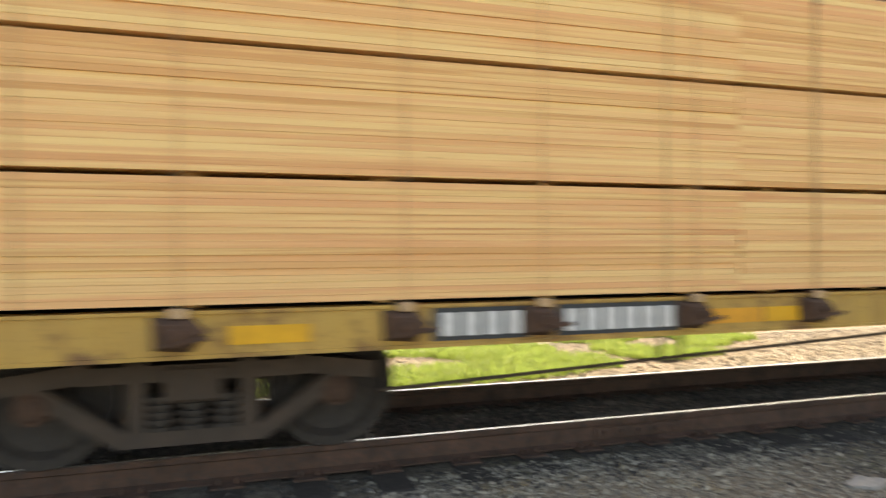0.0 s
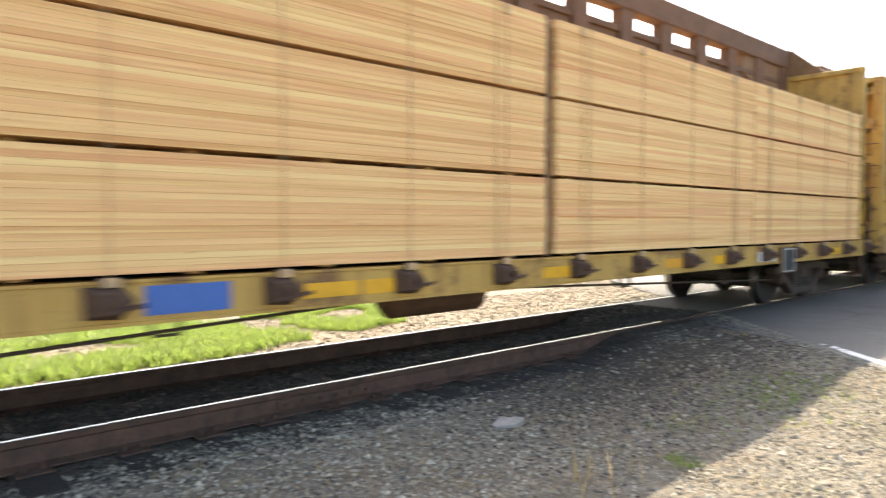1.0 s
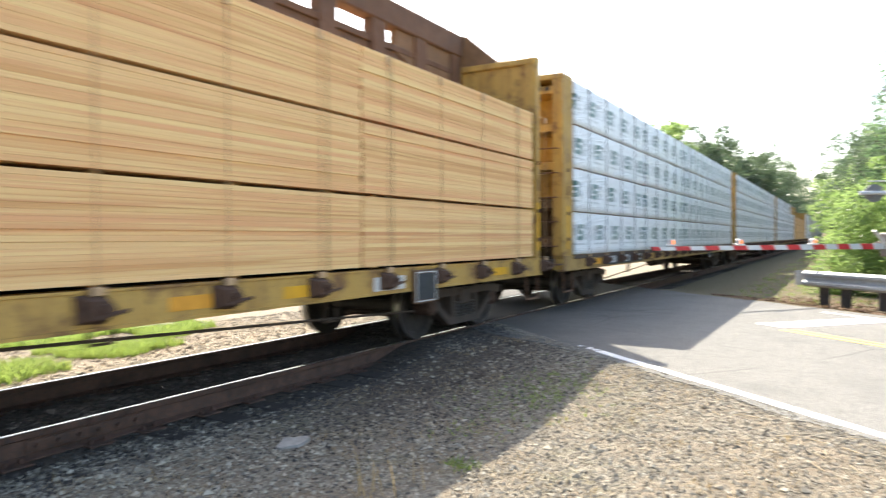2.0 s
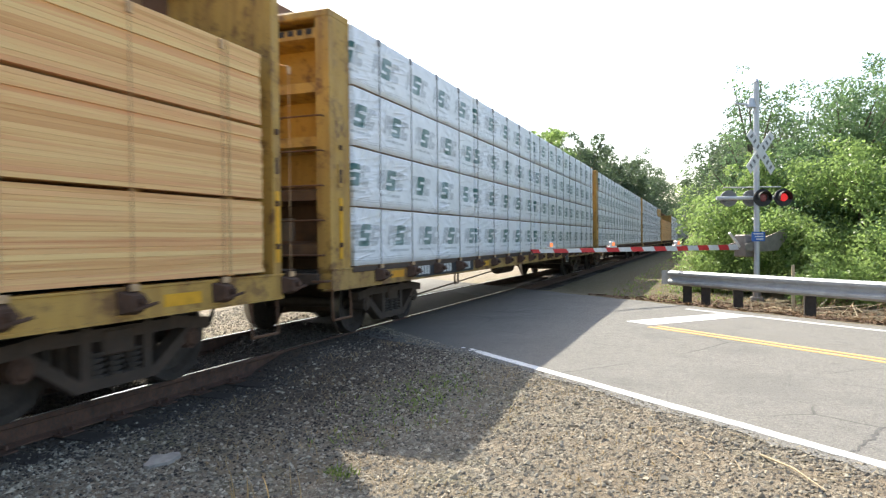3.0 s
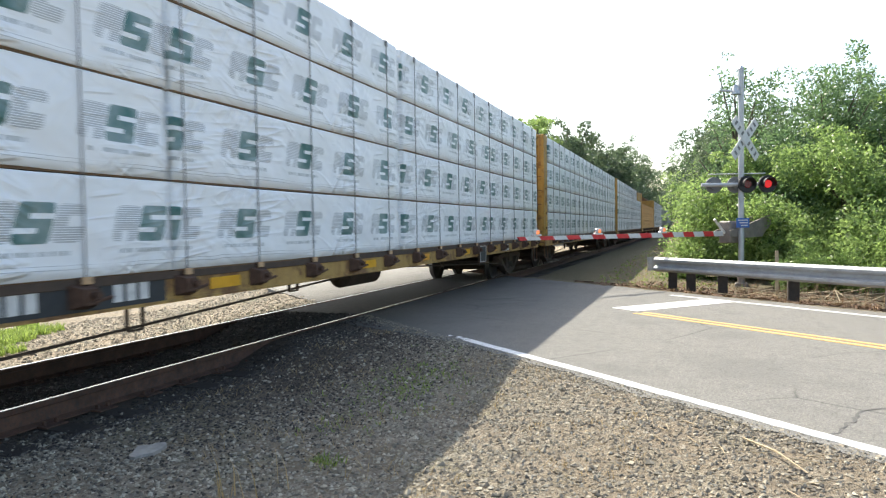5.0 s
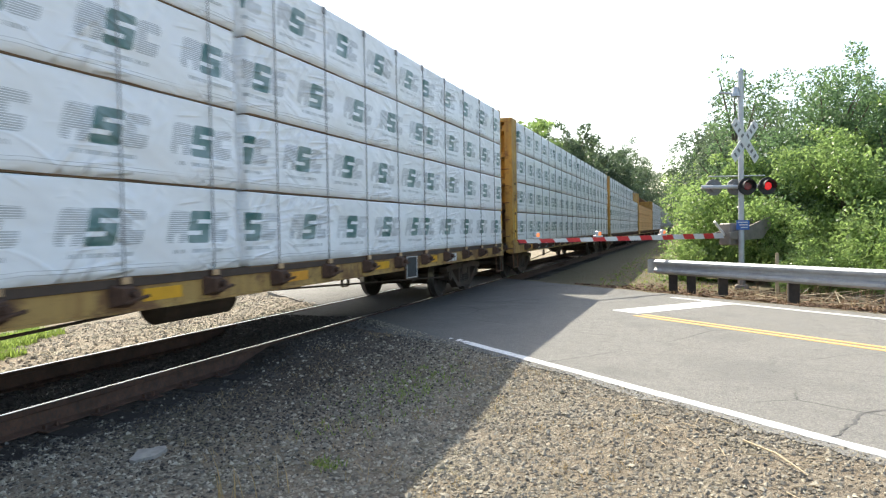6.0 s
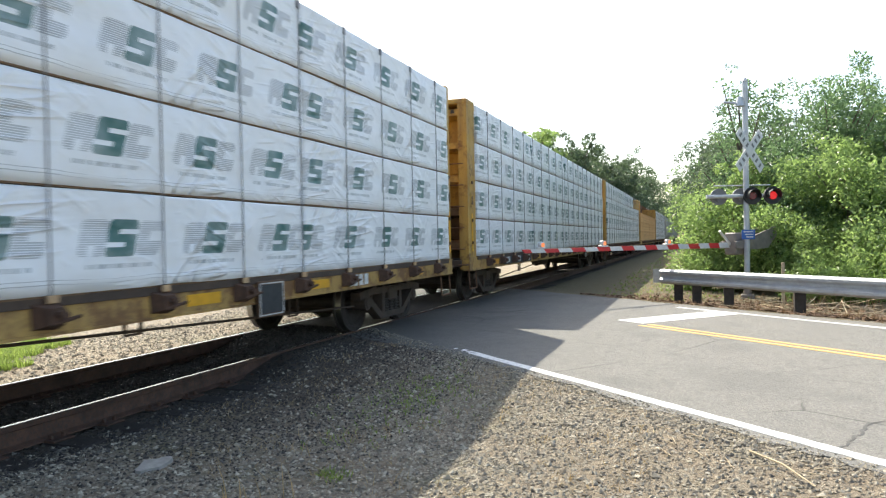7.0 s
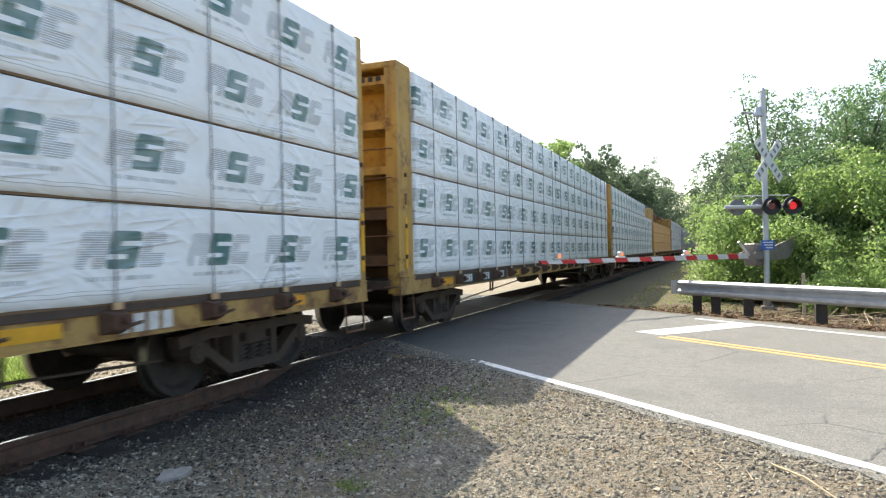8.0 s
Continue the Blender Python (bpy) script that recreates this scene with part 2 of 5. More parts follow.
    def crease(turn, along, across, seed):
        """Sharp straight creases in patches, running one way."""
        w = s.scaled(s.scaled(s.coord, 1.0, (0, turn, 0)), (along, 1.0, across))
        n = s.noise(1.0, 2, 0.4, w)
        line = s.math("MAXIMUM", s.math("SUBTRACT", 1.0, s.math("MULTIPLY", s.math("ABSOLUTE", s.math("SUBTRACT", n, 0.5)), 9.0)), 0.0)
        where = s.ramp(s.noise((1.1, 3.0, 1.6), 2, 0.5, s.scaled(s.coord, 1.0, (seed, seed, seed))), (0.46, 0.0), (0.66, 1.0))
        return s.math("MULTIPLY", s.math("POWER", line, 1.6), where)

    folds = s.math("ADD", s.math("MULTIPLY", crease(0.85, 0.9, 6.5, 0.3), 0.8), s.math("MULTIPLY", crease(-0.45, 0.8, 5.5, 1.1), 0.7))
    folds = s.math("ADD", folds, s.math("MULTIPLY", crease(0.12, 0.7, 7.5, 2.2), 0.55))
    folds = s.math("ADD", folds, s.math("MULTIPLY", s.noise((1.6, 2, 2.6), 2, 0.45), 2.0))
    folds = s.math("ADD", folds, s.math("MULTIPLY", s.math("GREATER_THAN", hem, 0.0), -0.25))
    return s.bump(folds, 0.6, 0.045).mat


def leaf_material(name, a, b, through_leaf=(0.38, 0.52, 0.12)):
    s = Shade(name, 0.36, spec=0.5)
    c = s.ramp(s.island(), (0.0, a), (1.0, b))
    s.colour(c)
    tr = s.tree.nodes.new("ShaderNodeBsdfTranslucent")
    s.tree.links.new(s.mix(0.4, c, through_leaf), tr.inputs["Color"])
    mixer = s.tree.nodes.new("ShaderNodeMixShader")
    mixer.inputs[0].default_value = 0.6
    s.tree.links.new(s.bsdf.outputs[0], mixer.inputs[1])
    s.tree.links.new(tr.outputs[0], mixer.inputs[2])
    s.tree.links.new(mixer.outputs[0], s.tree.nodes["Material Output"].inputs["Surface"])
    return s.mat


def stone_material(dark=False):
    s = Shade("dark_ballast_stone" if dark else "ballast_stone", 0.9, spec=0.25)
    c = s.ramp(s.island(), (0.0, (0.11, 0.10, 0.086)), (0.45, (0.31, 0.27, 0.205)), (0.85, (0.46, 0.41, 0.315)), (1.0, (0.56, 0.505, 0.40)))
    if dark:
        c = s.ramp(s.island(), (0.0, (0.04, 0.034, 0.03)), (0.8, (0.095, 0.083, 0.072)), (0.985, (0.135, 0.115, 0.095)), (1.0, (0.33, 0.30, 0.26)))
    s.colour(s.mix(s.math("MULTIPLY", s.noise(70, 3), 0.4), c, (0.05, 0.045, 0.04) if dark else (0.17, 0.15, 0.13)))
    return s.mat


def glow(name, c, power):
    s = Shade(name, 0.3)
    s.colour(tuple(v * 0.4 for v in c))
    s.bsdf.inputs["Emission Color"].default_value = (*c, 1)
    s.bsdf.inputs["Emission Strength"].default_value = power
    return s.mat


def yellow_paint(name="weathered_yellow_paint", pale=(0.54, 0.345, 0.085), deep=(0.43, 0.25, 0.06), more=0.0):
    """Faded yellow with rust stains, run-down grime and chipped spots; more = how far the rust has spread."""
    s = Shade(name, 0.6)
    base = s.mix(s.noise(0.9, 4), pale, deep)
    streak = s.ramp(s.noise((7, 7, 0.7), 5, 0.65), (0.46, 0.0), (0.74, 0.75))
    c = s.mix(streak, base, (0.25, 0.125, 0.04))
    rust = s.ramp(s.noise(3.2, 6, 0.7), (0.52 - more, 0.0), (0.64 - more, 0.85))
    c = s.mix(rust, c, (0.15, 0.07, 0.032))
    s.colour(s.mix(s.ramp(s.noise(38, 4), (0.60, 0.0), (0.72, 0.7)), c, (0.12, 0.06, 0.03)))
    s.rough(s.ramp(s.noise(6, 3), (0.3, 0.5), (0.7, 0.8)))
    return s.bump(s.noise(50, 4), 0.2, 0.004).mat


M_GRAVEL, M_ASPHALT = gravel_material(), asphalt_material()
M_WHITE_LINE, M_YELLOW_LINE = road_paint("white_road_paint", (0.78, 0.78, 0.76)), road_paint("yellow_road_paint", (0.66, 0.40, 0.12))
M_HEAD, M_RUST = rail_material(True), rail_material(False)
M_TIE = plain("creosoted_wood", (0.055, 0.044, 0.036), 0.9, dirt=0.6, scale=9)
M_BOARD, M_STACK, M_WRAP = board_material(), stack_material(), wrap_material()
M_CAR = yellow_paint()
M_SILL = yellow_paint("grimy_yellow_paint", (0.50, 0.335, 0.11), (0.36, 0.215, 0.065), 0.06)
M_CAR_B = plain("rusty_brown_paint", (0.17, 0.085, 0.045), 0.75, dirt=0.5, scale=3)
M_WINCH = plain("rusty_winch_iron", (0.105, 0.056, 0.036), 0.85, dirt=0.6, scale=14)
M_BLACK = plain("black_undercarriage", (0.058, 0.043, 0.033), 0.85, dirt=0.5, scale=6, dark=(0.10, 0.067, 0.048))
M_DARK_BROWN = plain("dark_brown_steel", (0.16, 0.085, 0.04), 0.75, dirt=0.6, scale=3, dark=(0.05, 0.033, 0.022))
M_DECK = plain("dark_deck_steel", (0.03, 0.025, 0.022), 0.85, dirt=0.4, scale=5)
M_WHEEL = plain("grimy_wheel_steel", (0.055, 0.042, 0.034), 0.7, 0.0, dirt=0.5, scale=9)
M_TREAD = plain("bright_wheel_tread", (0.35, 0.34, 0.33), 0.35, 1.0, dirt=0.2)
M_CABLE = plain("steel_cable", (0.30, 0.30, 0.305), 0.6, 0.3, dirt=0.4, scale=20)
M_CABLE_TAN = plain("dusty_cable", (0.62, 0.42, 0.24), 0.7, 0.2, dirt=0.4, scale=20)
M_REFLECT = plain("yellow_reflector_sheet", (0.80, 0.41, 0.018), 0.4, dirt=0.3, scale=8)
M_ORANGE = plain("orange_reflector_sheet", (0.80, 0.36, 0.03), 0.4, dirt=0.3, scale=8)
M_PLATE = plain("black_data_panel", (0.035, 0.04, 0.045), 0.6, dirt=0.25)
M_MARK = plain("white_stencil_paint", (0.72, 0.72, 0.70), 0.6, dirt=0.35, scale=15)
M_BLUE = plain("blue_placard", (0.04, 0.13, 0.42), 0.5, dirt=0.2)
M_GALV = plain("galvanized_steel", (0.40, 0.415, 0.43), 0.6, 0.4, dirt=0.3, scale=4)
M_POST = plain("dark_timber_post", (0.06, 0.048, 0.04), 0.9, dirt=0.5, scale=10)
M_MAST = plain("weathered_aluminium", (0.56, 0.57, 0.58), 0.5, 0.3, dirt=0.25)
M_HOOD = plain("black_signal_paint", (0.02, 0.02, 0.02), 0.6, dirt=0.2)
M_SKID = plain("weathered_skid_wood", (0.20, 0.125, 0.07), 0.85, dirt=0.5, scale=2.5)
M_BACK = plain("faded_grey_signal_back", (0.19, 0.19, 0.19), 0.6, dirt=0.3)
M_BOX = plain("grey_mechanism_box", (0.26, 0.22, 0.19), 0.6, dirt=0.4)
M_WHITE = plain("white_sheeting", (0.66, 0.66, 0.65), 0.45, dirt=0.2, scale=9)
M_RED = plain("red_sheeting", (0.62, 0.035, 0.04), 0.45, dirt=0.2, scale=9)
M_LAMP_RED, M_LAMP_OFF = glow("lit_red_lens", (0.75, 0.012, 0.016), 0.36), plain("unlit_red_lens", (0.20, 0.015, 0.02), 0.2, dirt=0.1)
M_LAMP_AMBER = glow("gate_lamp_lens", (1.0, 0.28, 0.10), 0.45)
M_HOPPER = plain("dusty_grey_hopper_paint", (0.47, 0.47, 0.45), 0.6, dirt=0.4, scale=1.5)
M_TAR = plain("dark_crack_sealer", (0.10, 0.095, 0.088), 0.7, dirt=0.3)
M_STONE, M_STONE_DARK = stone_material(), stone_material(True)
M_BARK = plain("grey_bark", (0.15, 0.115, 0.085), 0.95, dirt=0.5, scale=8)
M_LEAF_A = leaf_material("bright_leaves", (0.085, 0.165, 0.058), (0.285, 0.385, 0.135), (0.44, 0.60, 0.18))
M_LEAF_C = leaf_material("deep_green_leaves", (0.05, 0.10, 0.045), (0.15, 0.23, 0.11), (0.24, 0.38, 0.16))
M_LEAF_B = leaf_material("dark_leaves", (0.048, 0.082, 0.045), (0.105, 0.15, 0.09), (0.16, 0.22, 0.11))
M_GRASS = leaf_material("fresh_grass", (0.08, 0.14, 0.025), (0.26, 0.31, 0.08))
M_STRAW = leaf_material("dry_grass", (0.28, 0.20, 0.095), (0.44, 0.33, 0.18), (0.46, 0.34, 0.16))
M_BRUSH = leaf_material("dead_brush", (0.10, 0.065, 0.04), (0.25, 0.165, 0.10), (0.24, 0.16, 0.09))
M_LITTER = plain("fallen_leaf_brown", (0.22, 0.13, 0.075), 0.85, dirt=0.6, scale=8)
M_RED_STRAP = plain("brown_end_partition", (0.24, 0.13, 0.06), 0.7, dirt=0.4)


# ------------------------------------------------------------------ mesh helpers
def part(name, bm, material, parent=None, label="", smooth=False):
    """Links a bmesh as one mesh object, under a thing where one is given."""
    me = bpy.data.meshes.new(name)
    bm.normal_update()
    bm.to_mesh(me)
    bm.free()
    return part_of(name, me, material, parent, label, smooth)


def part_of(name, me, material, parent=None, label="", smooth=False):
    for m in material if isinstance(material, (list, tuple)) else [material]:
        if m.name not in me.materials:
            me.materials.append(m)
    if smooth:
        me.polygons.foreach_set("use_smooth", [True] * len(me.polygons))
    ob = new(name, me)
    if parent is not None:
        ob.parent = parent
    return tagged(ob, label)


def box(bm, x0, x1, y0, y1, z0, z1, bevel=0.0, mat=0):
    made = bmesh.ops.create_cube(bm, size=1.0, matrix=Matrix.LocRotScale(
        ((x0 + x1) / 2, (y0 + y1) / 2, (z0 + z1) / 2), None, (abs(x1 - x0), abs(y1 - y0), abs(z1 - z0))))
    faces = {f for v in made["verts"] for f in v.link_faces}
    for f in faces:
        f.material_index = mat
    if bevel:
        edges = list({e for v in made["verts"] for e in v.link_edges})
        bmesh.ops.bevel(bm, geom=edges, offset=bevel, segments=1, affect="EDGES", profile=0.5)
    return bm


def rod(bm, a, b, r0, r1=None, seg=10, mat=0):
    a, b = Vector(a), Vector(b)
    m = Matrix.Translation((a + b) / 2) @ (b - a).to_track_quat("Z", "Y").to_matrix().to_4x4()
    made = bmesh.ops.create_cone(bm, cap_ends=True, segments=seg, radius1=r0, radius2=r0 if r1 is None else r1, depth=(b - a).length, matrix=m)
    for f in {f for v in made["verts"] for f in v.link_faces}:
        f.material_index = mat
    return bm


def prism(bm, outline, x0, x1, axis="x", mat=0):
    """A closed outline pushed along an axis; the outline holds the other two coordinates in order."""
    def at(p, d):
        return {"x": (d, p[0], p[1]), "y": (p[0], d, p[1]), "z": (p[0], p[1], d)}[axis]
    a, b = [bm.verts.new(at(p, x0)) for p in outline], [bm.verts.new(at(p, x1)) for p in outline]
    n = len(outline)
    made = [bm.faces.new(a), bm.faces.new(b)] + [bm.faces.new((a[i], a[(i + 1) % n], b[(i + 1) % n], b[i])) for i in range(n)]
    for f in made:
        f.material_index = mat
    bmesh.ops.recalc_face_normals(bm, faces=made)
    return bm


def bm_new():
    return bmesh.new()


def thing(name, label, category, group="", kind="", at=None):
    ob = new(name)
    ob.empty_display_size = 0.1
    if at is not None:
        ob.matrix_basis = at
    return tagged(ob, label, category, group, kind)


def sheet(name, verts, faces, material, parent=None, label=""):
    me = bpy.data.meshes.new(name)
    me.from_pydata(verts, [], faces)
    me.update()
    return part_of(name, me, material, parent, label)


# ------------------------------------------------------------------ plan of the crossing
TRACK_Y = 0.7525
ROAD = Vector((0.6644, 0.7474))           # along the road, towards the track
ACROSS = Vector((0.7474, -0.6644))        # across it, away from the camera
EDGE_NEAR, CENTRE, EDGE_FAR = 8.02, 11.47, 13.83
ASPHALT = (7.84, 14.3)
GATE_WAY, GATE_ACROSS = Vector((0.63, 0.7766)), Vector((0.7766, -0.63))   # the crossing gate stands slightly askew to the road
ROAD_Z = -0.015
CRACKS = [[(5.66, -5.58), (5.88, -5.74), (6.19, -5.87), (6.48, -5.99), (6.69, -6.33)]]


def road_at(s, n):
    """The plan position s metres along the road and n metres across it."""
    return ROAD * s + ACROSS * n


def ground_height(x, y):
    n = x * ACROSS.x + y * ACROSS.y
    spread = 1.7 * min(max((y + 3.0) / 3.0, 0.0), 1.0) if y < 2.0 else 0.0      # made ground widens towards the rails
    off = max(ASPHALT[0] - spread - n, n - ASPHALT[1], 0.0)
    z = -0.16 + 0.138 * math.exp(-((off / 0.9) ** 2))
    if off == 0:
        z = -0.024
    if -0.62 < y < 2.1 and off > 0.05:
        z = min(z, -0.200 + 0.175 * math.exp(-((off / 0.5) ** 2)))
    if y > 2.1:
        z -= min((y - 2.1) * 0.035, 0.25) * (1 if off > 0 else 0)
    near = noise.noise((x * 0.9, y * 0.9, 0.0)) * 0.018 + noise.noise((x * 3.1, y * 3.1, 4.0)) * 0.010
    return z + near * min(off * 4, 1.0)


def stretch(fine0, fine1, step, ends):
    mid = list(np.arange(fine0, fine1 + 1e-6, step))
    lo, hi, d, v = [], [], step, fine0
    while v > ends[0]:
        d *= 1.35
        v -= d
        lo.append(v)
    d, v = step, mid[-1]
    while v < ends[1]:
        d *= 1.35
        v += d
        hi.append(v)
    return lo[::-1] + mid + hi


def build_ground():
    xs, ys = stretch(-3, 22, 0.16, (-1500, 1500)), stretch(-9, 8, 0.16, (-1500, 1500))
    verts = [(x, y, ground_height(x, y)) for y in ys for x in xs]
    w = len(xs)
    faces = [(j * w + i, j * w + i + 1, (j + 1) * w + i + 1, (j + 1) * w + i) for j in range(len(ys) - 1) for i in range(w - 1)]
    ob = sheet("ground", verts, faces, M_GRAVEL)
    tagged(ob, "grey-brown gravel and dirt ground with dry weeds", "ground", kind="structure")


def strip(name, s0, s1, n0, n1, z, material, label, category, ragged=0.0, step=0.25, parent=None, thick=0.03):
    """A flat strip on the road, with a rim that goes down into it."""
    rows = max(2, int((s1 - s0) / step))
    top, bottom = [], []
    for i in range(rows + 1):
        s = s0 + (s1 - s0) * i / rows
        a = n0 + ragged * (noise.noise((s * 1.3, 1.0, 0.0)) * 0.5 + noise.noise((s * 7.0, 1.0, 3.0)) * 0.4)
        b = n1 + ragged * (noise.noise((s * 1.3, 9.0, 0.0)) * 0.5 + noise.noise((s * 7.0, 9.0, 3.0)) * 0.4)
        for n in (a, b):
            p = road_at(s, n)
            top.append((p.x, p.y, z))
            bottom.append((p.x, p.y, z - thick))
    k = len(top)
    faces = []
    for i in range(rows):
        a = 2 * i
        faces.append((a, a + 1, a + 3, a + 2))
        faces.append((a, a + 2, k + a + 2, k + a))
        faces.append((a + 1, k + a + 1, k + a + 3, a + 3))
    ob = sheet(name, top + bottom, faces, material, parent)
    return tagged(ob, label, category, kind="structure") if category else ob


def build_road():
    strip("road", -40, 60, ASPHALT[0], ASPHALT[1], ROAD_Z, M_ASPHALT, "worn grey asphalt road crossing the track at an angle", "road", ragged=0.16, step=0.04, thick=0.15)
    aprons = (([(8.35, -2.45), (8.9, -1.5), (9.7, -0.06), (11.6, -0.06), (9.9, -1.7)], M_ASPHALT, "patched asphalt apron against the rail, its colour darkened with shade"),
              # the inner panel is black to stand for the shade under the train
              ([(9.6, 0.06), (10.4, 1.45), (17.6, 1.45), (16.2, 0.06)], M_TIE, "crossing panel between the rails, black for the shade under the train"))
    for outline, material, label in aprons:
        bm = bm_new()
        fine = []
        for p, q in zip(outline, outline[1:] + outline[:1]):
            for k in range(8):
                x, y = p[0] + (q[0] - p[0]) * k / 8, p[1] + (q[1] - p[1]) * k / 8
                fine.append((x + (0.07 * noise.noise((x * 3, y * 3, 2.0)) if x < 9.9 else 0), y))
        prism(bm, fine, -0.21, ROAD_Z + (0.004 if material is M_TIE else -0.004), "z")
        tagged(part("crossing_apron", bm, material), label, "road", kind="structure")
    strip("edge_line", -40, 4.0, EDGE_NEAR - 0.058, EDGE_NEAR + 0.058, ROAD_Z + 0.004, M_WHITE_LINE, "worn white painted edge line on the road", "road marking", ragged=0.03, step=0.06)
    for s0, s1, n, w in ((4.02, 4.12, 0.01, 0.04), (4.15, 4.20, -0.02, 0.025), (4.17, 4.28, 0.03, 0.018), (4.36, 4.42, -0.01, 0.018)):
        strip("paint_flake", s0, s1, EDGE_NEAR + n - w, EDGE_NEAR + n + w, ROAD_Z + 0.004, M_WHITE_LINE, "worn scrap of white edge line paint", "road marking", ragged=0.02, step=0.02)
    strip("edge_line", -40, 6.3, EDGE_FAR - 0.05, EDGE_FAR + 0.05, ROAD_Z + 0.004, M_WHITE_LINE, "worn white painted edge line on the road", "road marking", ragged=0.012)
    for n in (CENTRE - 0.09, CENTRE + 0.09):
        strip("centre_line", -40, 4.72, n - 0.045, n + 0.045, ROAD_Z + 0.004, M_YELLOW_LINE, "yellow painted double centre line on the road", "road marking", ragged=0.01)
    strip("stop_line", 4.85, 5.42, CENTRE + 0.1, EDGE_FAR + 0.02, ROAD_Z + 0.005, M_WHITE_LINE, "broad white painted stop line before the crossing", "road marking", ragged=0.01, step=0.05)


def build_cracks():
    """Wandering tar-sealed cracks across the near lane."""
    rng = random.Random(8)
    for points in CRACKS:
        bm = bm_new()
        last = None
        for (ax, ay), (bx, by) in zip(points, points[1:]):
            for k in range(6):
                f = k / 6
                w = 0.005 + 0.010 * rng.random()
                x, y = ax + (bx - ax) * f + rng.uniform(-0.02, 0.02), ay + (by - ay) * f + rng.uniform(-0.02, 0.02)
                d = Vector((bx - ax, by - ay)).normalized()
                pair = [bm.verts.new((x - d.y * w, y + d.x * w, ROAD_Z + 0.003)), bm.verts.new((x + d.y * w, y - d.x * w, ROAD_Z + 0.003))]
                if last:
                    bm.faces.new((last[0], last[1], pair[1], pair[0]))
                last = pair
        tagged(part("sealed_crack", bm, M_TAR), "dark sealed crack in the worn asphalt", "road crack", kind="structure")


# ------------------------------------------------------------------ track
RAIL_PROFILE = [(-0.076, -0.185), (0.076, -0.185), (0.076, -0.174), (0.012, -0.155), (0.010, -0.052), (0.034, -0.040), (0.037, -0.010),
                (0.030, -0.0015), (-0.030, -0.0015), (-0.037, -0.010), (-0.034, -0.040), (-0.010, -0.052), (-0.012, -0.155), (-0.076, -0.174)]


def build_track():
    track = thing("railway_track", "single railway track of rusty rails on dark wooden ties", "railway track", kind="structure")
    for y in (0.0, 1.505):
        cuts = [-60, 3.9, 15.8, 27.7, 39.6, 300] if y == 0 else [-60, 9.8, 21.7, 33.6, 300]
        for a, b in zip(cuts, cuts[1:]):
            bm = bm_new()
            prism(bm, [(p[0] + y, p[1]) for p in RAIL_PROFILE], a + 0.004, b - 0.004)
            rail = part("rail", bm, M_RUST, track)
            bm = bm_new()
            box(bm, a + 0.004, b - 0.004, y - 0.016, y + 0.016, -0.006, 0.002)
            part("rail_head", bm, M_HEAD, rail, "polished steel running surface")
        for c in cuts[1:-1]:
            for side in (-1, 1):
                bm = bm_new()
                box(bm, c - 0.45, c + 0.45, y + side * 0.014, y + side * 0.032, -0.140, -0.062, 0.004)
                for k in range(6):
                    x = c - 0.38 + k * 0.152
                    rod(bm, (x, y + side * 0.03, -0.10), (x, y + side * 0.062, -0.10), 0.018, seg=6)
                part("joint_bar", bm, M_RUST, track, "bolted joint bar")
    rng = random.Random(4)
    bm = bm_new()
    box(bm, -0.115, 0.115, -1.29, 1.29, -0.18, 0.0, 0.012)
    tie0 = bpy.data.meshes.new("tie")
    bm.to_mesh(tie0)
    bm.free()
    tie0.materials.append(M_TIE)
    bm = bm_new()
    box(bm, -0.10, 0.10, -0.18, 0.18, 0.0, 0.016, 0.004)
    for sx in (-1, 1):
        for sy in (-0.1, 0.1):
            box(bm, sx * 0.055 - 0.010, sx * 0.055 + 0.010, sy - 0.018, sy + 0.018, 0.014, 0.05, 0.004)
    plate0 = bpy.data.meshes.new("tie_plate")
    bm.to_mesh(plate0)
    bm.free()
    plate0.materials.append(M_RUST)
    for i in range(90):
        x = -6.0 + i * 0.52 + rng.uniform(-0.05, 0.05)
        p = x * ACROSS.x + TRACK_Y * ACROSS.y
        if ASPHALT[0] - 0.3 < p < ASPHALT[1] + 0.3:
            continue
        tie = new("tie", tie0)
        tie.parent = track
        tie.matrix_basis = pose(x, TRACK_Y + rng.uniform(-0.06, 0.06), -0.190 + rng.uniform(-0.004, 0.003), 0, 0, rng.uniform(-1.5, 1.5))
        if -1 < x < 14:
            for y in (0.0, 1.505):
                pl = new("tie_plate", plate0)
                pl.parent = track
                pl.matrix_basis = pose(x, y, -0.189)
    return track


# ------------------------------------------------------------------ railcar
LOAD, PITCH, SPEED = 19.62, 21.33, 3.93
START = 14.55 + 1.5 * SPEED      # start of the wrapped car's load at t = 0
LEFT, RIGHT = -0.52, 19.78       # sill ends
SIDE = 1.40


